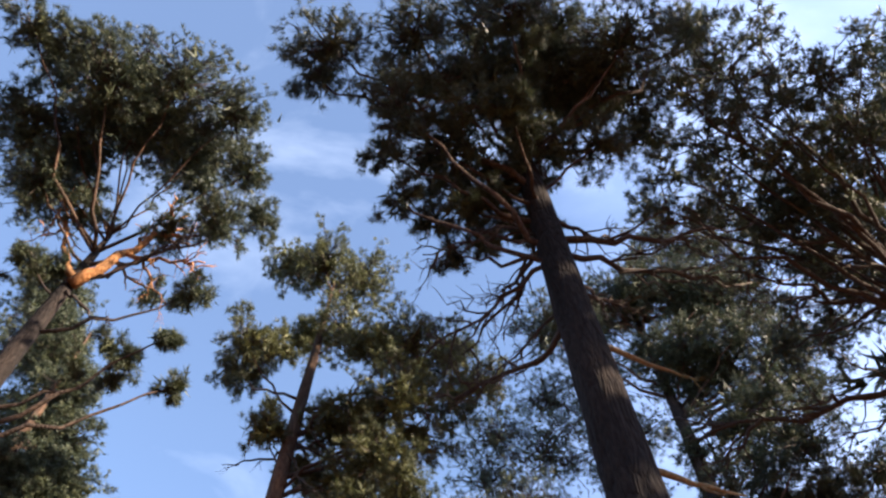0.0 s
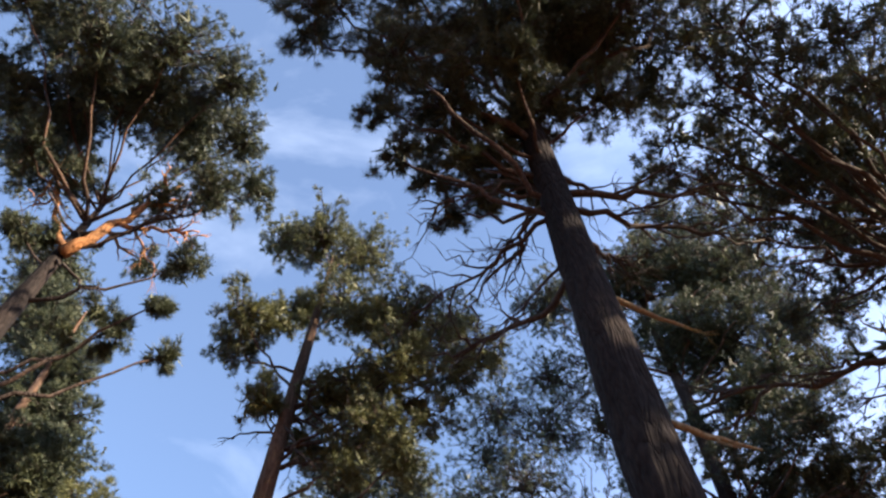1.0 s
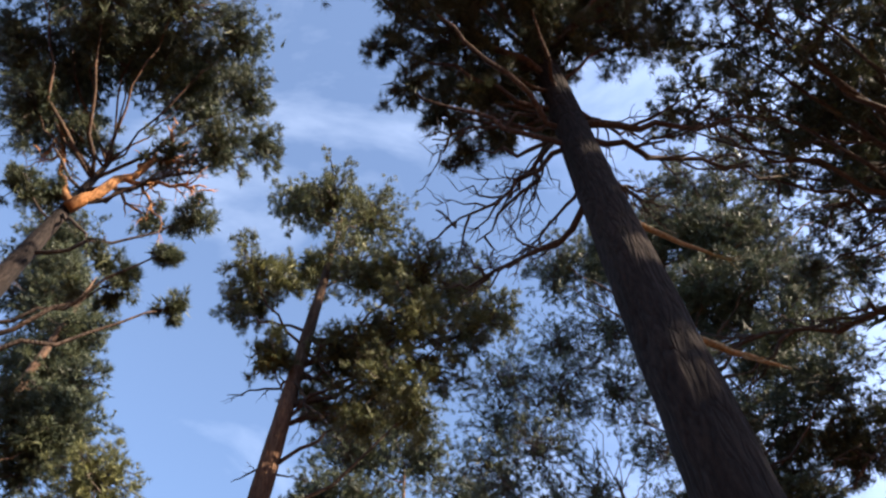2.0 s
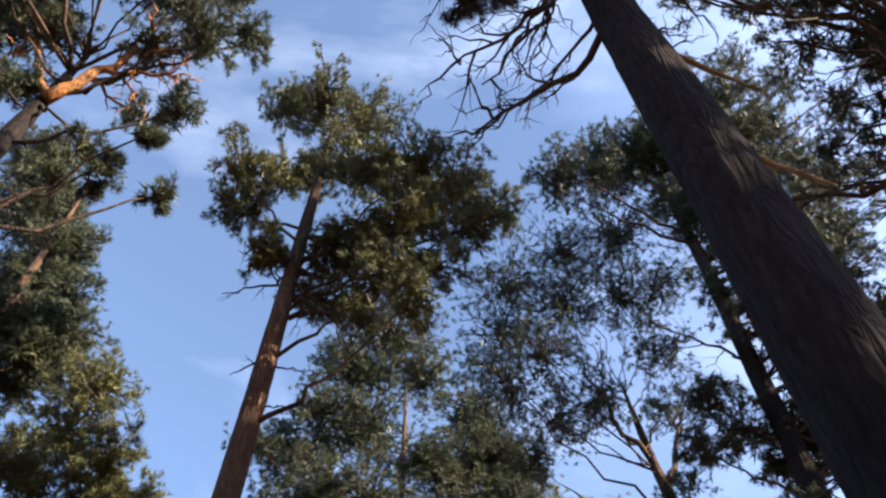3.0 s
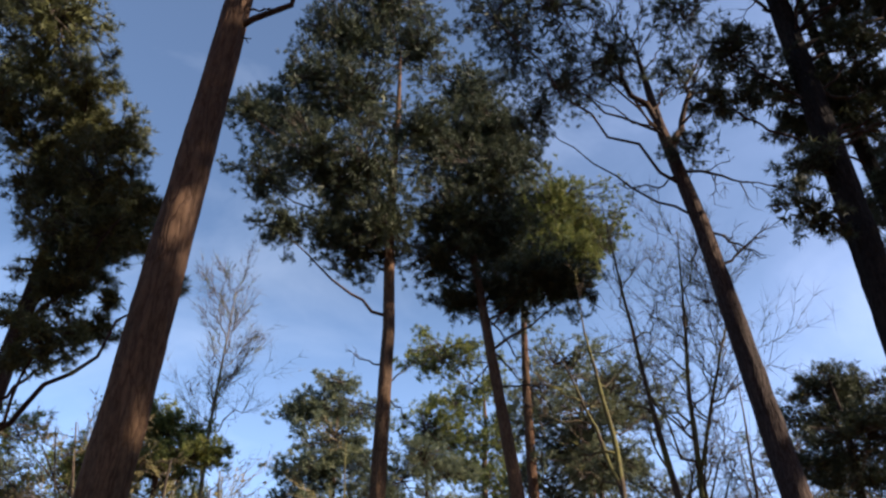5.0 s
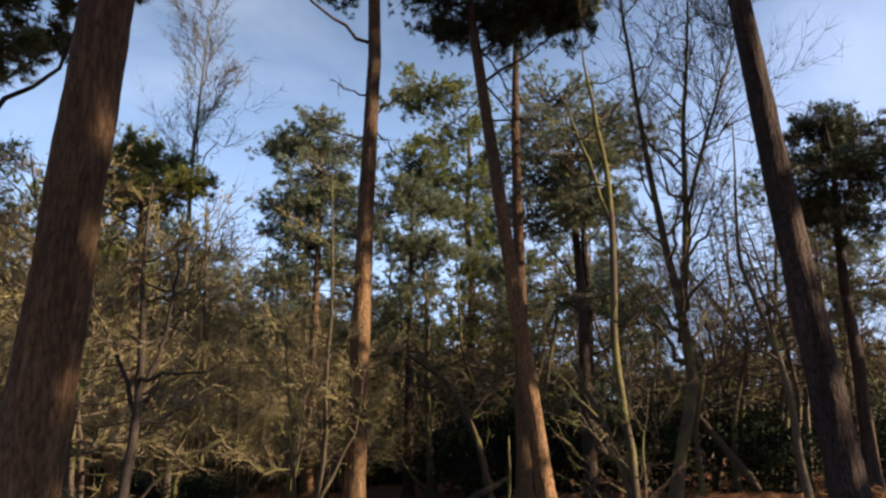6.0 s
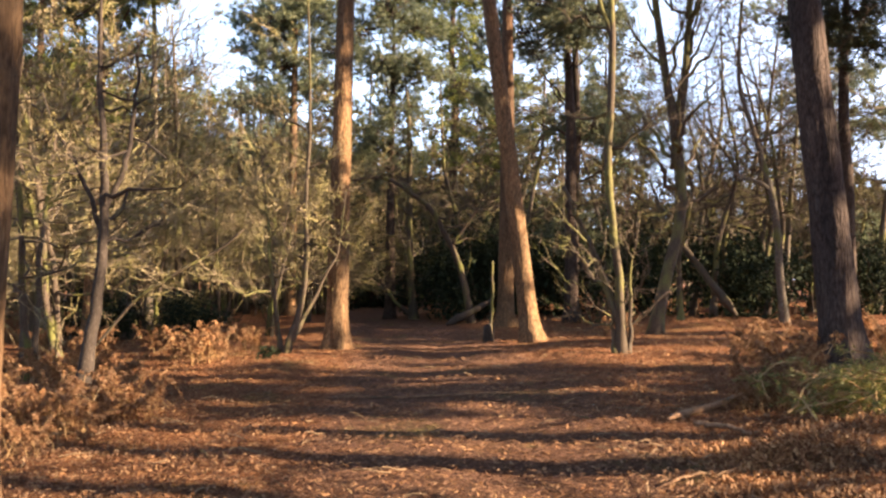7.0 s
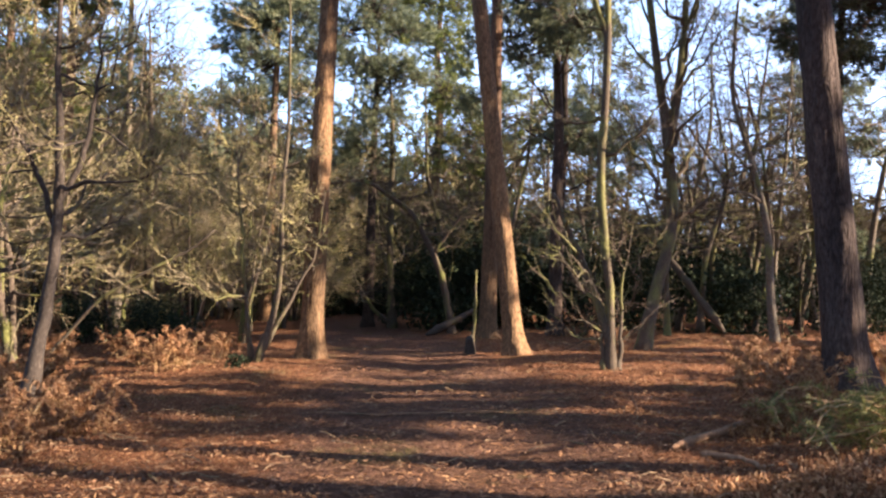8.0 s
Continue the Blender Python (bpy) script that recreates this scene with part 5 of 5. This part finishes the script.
def brush_heap(x, y, label, seed):
    """A heap of cut conifer sprays."""
    rng = np.random.default_rng(seed)
    base = root("brush_heap", x, y, label, "brush")
    z0 = float(ground_at(x, y))
    sticks, green = Soup(), Soup()
    n = 46
    a = rng.uniform(0, 6.3, n)
    c = np.stack([x + rng.normal(0, 0.30, n), y + rng.normal(0, 0.25, n), z0 + rng.uniform(0.02, 0.40, n)], -1)
    d = np.stack([np.cos(a), np.sin(a) * 0.8, rng.normal(0.1, 0.2, n)], -1) * rng.uniform(0.3, 0.6, (n, 1))
    e = c + d
    e[:, 2] = np.maximum(e[:, 2], z0 + 0.02)
    curves = curve_between(c - d * 0.5, e, 7, 0.16, 0.03, rng)
    tubes(sticks, curves, np.linspace(0.010, 0.004, 7)[None] * np.ones((n, 1)), 4)
    k = rng.integers(1, 7, (n, 24))
    p = curves[np.arange(n)[:, None], k].reshape(-1, 3) + rng.normal(0, 0.02, (n * 24, 3))
    tufts(green, p, unit(np.repeat(d, 24, 0) + rng.normal(0, 0.3, (n * 24, 3))), np.full(n * 24, 0.085), 6, 0.0035, 0.4, rng)
    tagged(part("stick", sticks, M_STRAW, base), kind="stuff")
    tagged(part("spray", green, M_CUT, base), kind="stuff")


brush_heap(3.35, 11.75, "heap of cut yellow-green conifer branches", 401)
brush_heap(3.95, 12.2, "heap of cut yellow-green conifer branches", 402)


def leaf_drift(x, y, wide, deep, high, count, seed):
    """A low drift of curled dry leaves and broken bracken."""
    rng = np.random.default_rng(seed)
    px, py = rng.normal(0, wide, count), rng.normal(0, deep, count)
    hump = high * np.exp(-(px / wide) ** 2 - (py / deep) ** 2)
    at = np.stack([x + px, y + py, ground_at(x + px, y + py) + 0.01 + hump * rng.uniform(0.2, 1.0, count)], -1)
    s = Soup()
    tufts(s, at, unit(rng.normal(0, 1, (count, 3)) + np.array([0, 0, 0.3])), rng.uniform(0.025, 0.065, count), 3, 0.010, 0.9, rng)
    tagged(new("leaf_drift", s.mesh("leaf_drift", M_BRACKEN)), "drift of curled tan dead leaves and bracken", "leaves", kind="stuff")


leaf_drift(2.3, 10.5, 0.5, 0.35, 0.20, 2600, 411)
leaf_drift(3.1, 11.0, 0.4, 0.3, 0.18, 1200, 415)
leaf_drift(1.7, 9.6, 0.4, 0.25, 0.08, 700, 412)
leaf_drift(-4.6, 13.6, 0.6, 0.9, 0.12, 1500, 413)
leaf_drift(1.9, 13.9, 0.14, 0.08, 0.10, 90, 414)


def litter(name, label, count, mat, size, seed, bent=0.4, spread=9.0, near=8.0, deep=22.0):
    """Loose leaves over the forest floor, thin on the trodden path."""
    rng = np.random.default_rng(seed)
    y = near + deep * rng.uniform(0, 1, count) ** (1.5 if near > 0 else 1.0)
    x = rng.uniform(-1, 1, count) * np.minimum(spread, np.maximum(0.62 * (y - 3), 5.5 if near < 0 else 0))
    off = np.abs(x - np.array([float(path_x(v)) for v in y]))
    keep = rng.uniform(0, 1, count) < np.clip(0.2 + (off / 2.4) ** 2.5, 0, 1)
    x, y = x[keep], y[keep]
    n = len(x)
    at = np.stack([x, y, ground_at(x, y) + 0.012 + rng.uniform(0, 0.035, n)], -1)
    up_way = unit(np.array([0, 0, 1.0]) + rng.normal(0, bent, (n, 3)))
    a = unit(np.cross(up_way, rng.normal(0, 1, (n, 3))))
    b = np.cross(up_way, a)
    k = (size * rng.uniform(0.6, 1.4, n))[:, None]
    v = np.stack([at - a * k, at + b * k * 0.5 + up_way * k * 0.25, at + a * k, at - b * k * 0.5 + up_way * k * 0.25], 1)
    s = Soup()
    s.add(v.reshape(-1, 3), np.arange(n * 4).reshape(-1, 4))
    tagged(new(name, s.mesh(name, mat)), label, "leaves", kind="stuff")


litter("leaf_litter", "brown and rust fallen leaves over the forest floor", 60000, M_LEAF, 0.016, 61)
litter("leaf_litter", "brown fallen leaves strewn beside the trodden path", 9000, M_LEAF, 0.02, 65, near=-5.0, deep=13.0)
litter("bracken_litter", "flattened dead bracken scraps on the forest floor", 24000, M_BRACKEN, 0.022, 62, 0.6)


def needle_litter():
    """Pine needles, grass stalks and leaf stems lying flat over the whole floor."""
    rng = np.random.default_rng(64)
    n = 90000
    y = 7.5 + 17 * rng.uniform(0, 1, n) ** 1.6
    x = rng.uniform(-1, 1, n) * np.minimum(9, 0.62 * (y - 3))
    a, k = rng.uniform(0, 6.3, n), rng.uniform(0.03, 0.13, n)
    p = np.stack([x, y, ground_at(x, y) + rng.uniform(0.004, 0.03, n)], -1)
    q = p + np.stack([np.cos(a) * k, np.sin(a) * k, rng.normal(0.004, 0.014, n)], -1)
    side = np.stack([-np.sin(a), np.cos(a), rng.normal(0, 0.5, n)], -1) * 0.004
    s = Soup()
    s.add(np.stack([p - side, p + side, q], 1).reshape(-1, 3), None, np.arange(n * 3).reshape(-1, 3))
    tagged(new("needle_litter", s.mesh("needle_litter", M_LEAF)), "dry brown pine needles and stalks on the ground", "needles", kind="stuff")


needle_litter()


def fallen_twigs():
    rng = np.random.default_rng(63)
    n = 420
    y = 8 + 16 * rng.uniform(0, 1, n) ** 1.4
    x = rng.uniform(-1, 1, n) * np.minimum(8, 0.62 * (y - 3))
    a = rng.uniform(0, 6.3, n)
    k = rng.uniform(0.08, 0.3, n)
    p = np.stack([x, y, ground_at(x, y) + 0.02], -1)
    q = np.stack([x + np.cos(a) * k, y + np.sin(a) * k, ground_at(x + np.cos(a) * k, y + np.sin(a) * k) + rng.uniform(0.01, 0.08, n)], -1)
    s = Soup()
    tubes(s, curve_between(p, q, 4, 0.03, 0.04, rng), np.linspace(0.007, 0.004, 4)[None] * np.ones((n, 1)), 4)
    tagged(new("fallen_twigs", s.mesh("fallen_twigs", M_DEAD_LITTER)), "thin dry twigs strewn over the ground", "twigs", kind="stuff")


fallen_twigs()


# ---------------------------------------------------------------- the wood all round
def far_woods(name, label, rings, seed, mat=M_NEEDLE_HAZE):
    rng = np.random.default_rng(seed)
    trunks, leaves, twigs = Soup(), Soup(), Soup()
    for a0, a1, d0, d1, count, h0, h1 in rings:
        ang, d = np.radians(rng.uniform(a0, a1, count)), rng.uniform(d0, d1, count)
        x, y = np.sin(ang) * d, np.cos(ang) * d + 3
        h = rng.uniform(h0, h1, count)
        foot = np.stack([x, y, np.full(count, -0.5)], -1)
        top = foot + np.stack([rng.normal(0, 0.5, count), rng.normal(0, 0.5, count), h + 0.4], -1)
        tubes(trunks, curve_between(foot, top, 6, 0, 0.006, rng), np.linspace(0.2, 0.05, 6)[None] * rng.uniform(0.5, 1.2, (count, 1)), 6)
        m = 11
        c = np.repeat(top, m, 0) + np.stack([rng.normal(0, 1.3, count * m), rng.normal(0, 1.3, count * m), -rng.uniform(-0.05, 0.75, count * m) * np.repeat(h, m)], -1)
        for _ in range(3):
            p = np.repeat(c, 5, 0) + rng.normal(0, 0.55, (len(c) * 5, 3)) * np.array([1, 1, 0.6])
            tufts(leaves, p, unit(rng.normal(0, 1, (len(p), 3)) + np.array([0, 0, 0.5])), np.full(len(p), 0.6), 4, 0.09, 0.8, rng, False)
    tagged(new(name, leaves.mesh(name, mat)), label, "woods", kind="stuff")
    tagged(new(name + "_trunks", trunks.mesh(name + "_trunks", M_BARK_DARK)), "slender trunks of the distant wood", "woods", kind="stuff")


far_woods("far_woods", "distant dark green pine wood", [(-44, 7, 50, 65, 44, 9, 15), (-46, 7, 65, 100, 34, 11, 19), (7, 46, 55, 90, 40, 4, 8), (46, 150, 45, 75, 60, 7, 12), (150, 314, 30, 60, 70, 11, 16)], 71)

far_woods("far_scrub", "distant brown and olive scrub under the pines", [(-46, 8, 44, 60, 150, 5, 11), (8, 46, 44, 60, 85, 3.5, 8)], 72, M_SCRUB)


def thicket(name, label, seed, count, mat, lo, hi):
    """Fine undergrowth between the trunks, too dense to count."""
    rng = np.random.default_rng(seed)
    ang, d = np.radians(rng.uniform(-40, 40, count)), rng.uniform(lo, hi, count)
    x, y = np.sin(ang) * d, np.cos(ang) * d + 3
    keep = np.abs(x - np.array([float(path_x(v)) for v in y])) > 2.2
    x, y = x[keep], y[keep]
    n = len(x)
    p = np.stack([x, y, ground_at(x, y)], -1)
    q = p + np.stack([rng.normal(0, 0.7, n), rng.normal(0, 0.7, n), rng.uniform(0.8, 5.0, n)], -1)
    s = Soup()
    main = curve_between(p, q, 6, 0, 0.04, rng)
    tubes(s, main, np.linspace(0.016, 0.005, 6)[None] * np.ones((n, 1)), 4)
    for _ in range(7):
        st = main[np.arange(n), rng.integers(1, 6, n)]
        en = st + unit(rng.normal(0, 1, (n, 3)) + np.array([0, 0, 0.4])) * rng.uniform(0.3, 1.2, (n, 1))
        tubes(s, curve_between(st, en, 4, 0, 0.05, rng), np.linspace(0.008, 0.004, 4)[None] * np.ones((n, 1)), 3)
    tagged(new(name, s.mesh(name, mat)), label, "undergrowth", kind="stuff")


thicket("undergrowth", "tangle of thin bare stems between the trees", 81, 420, M_STEM, 25, 52)
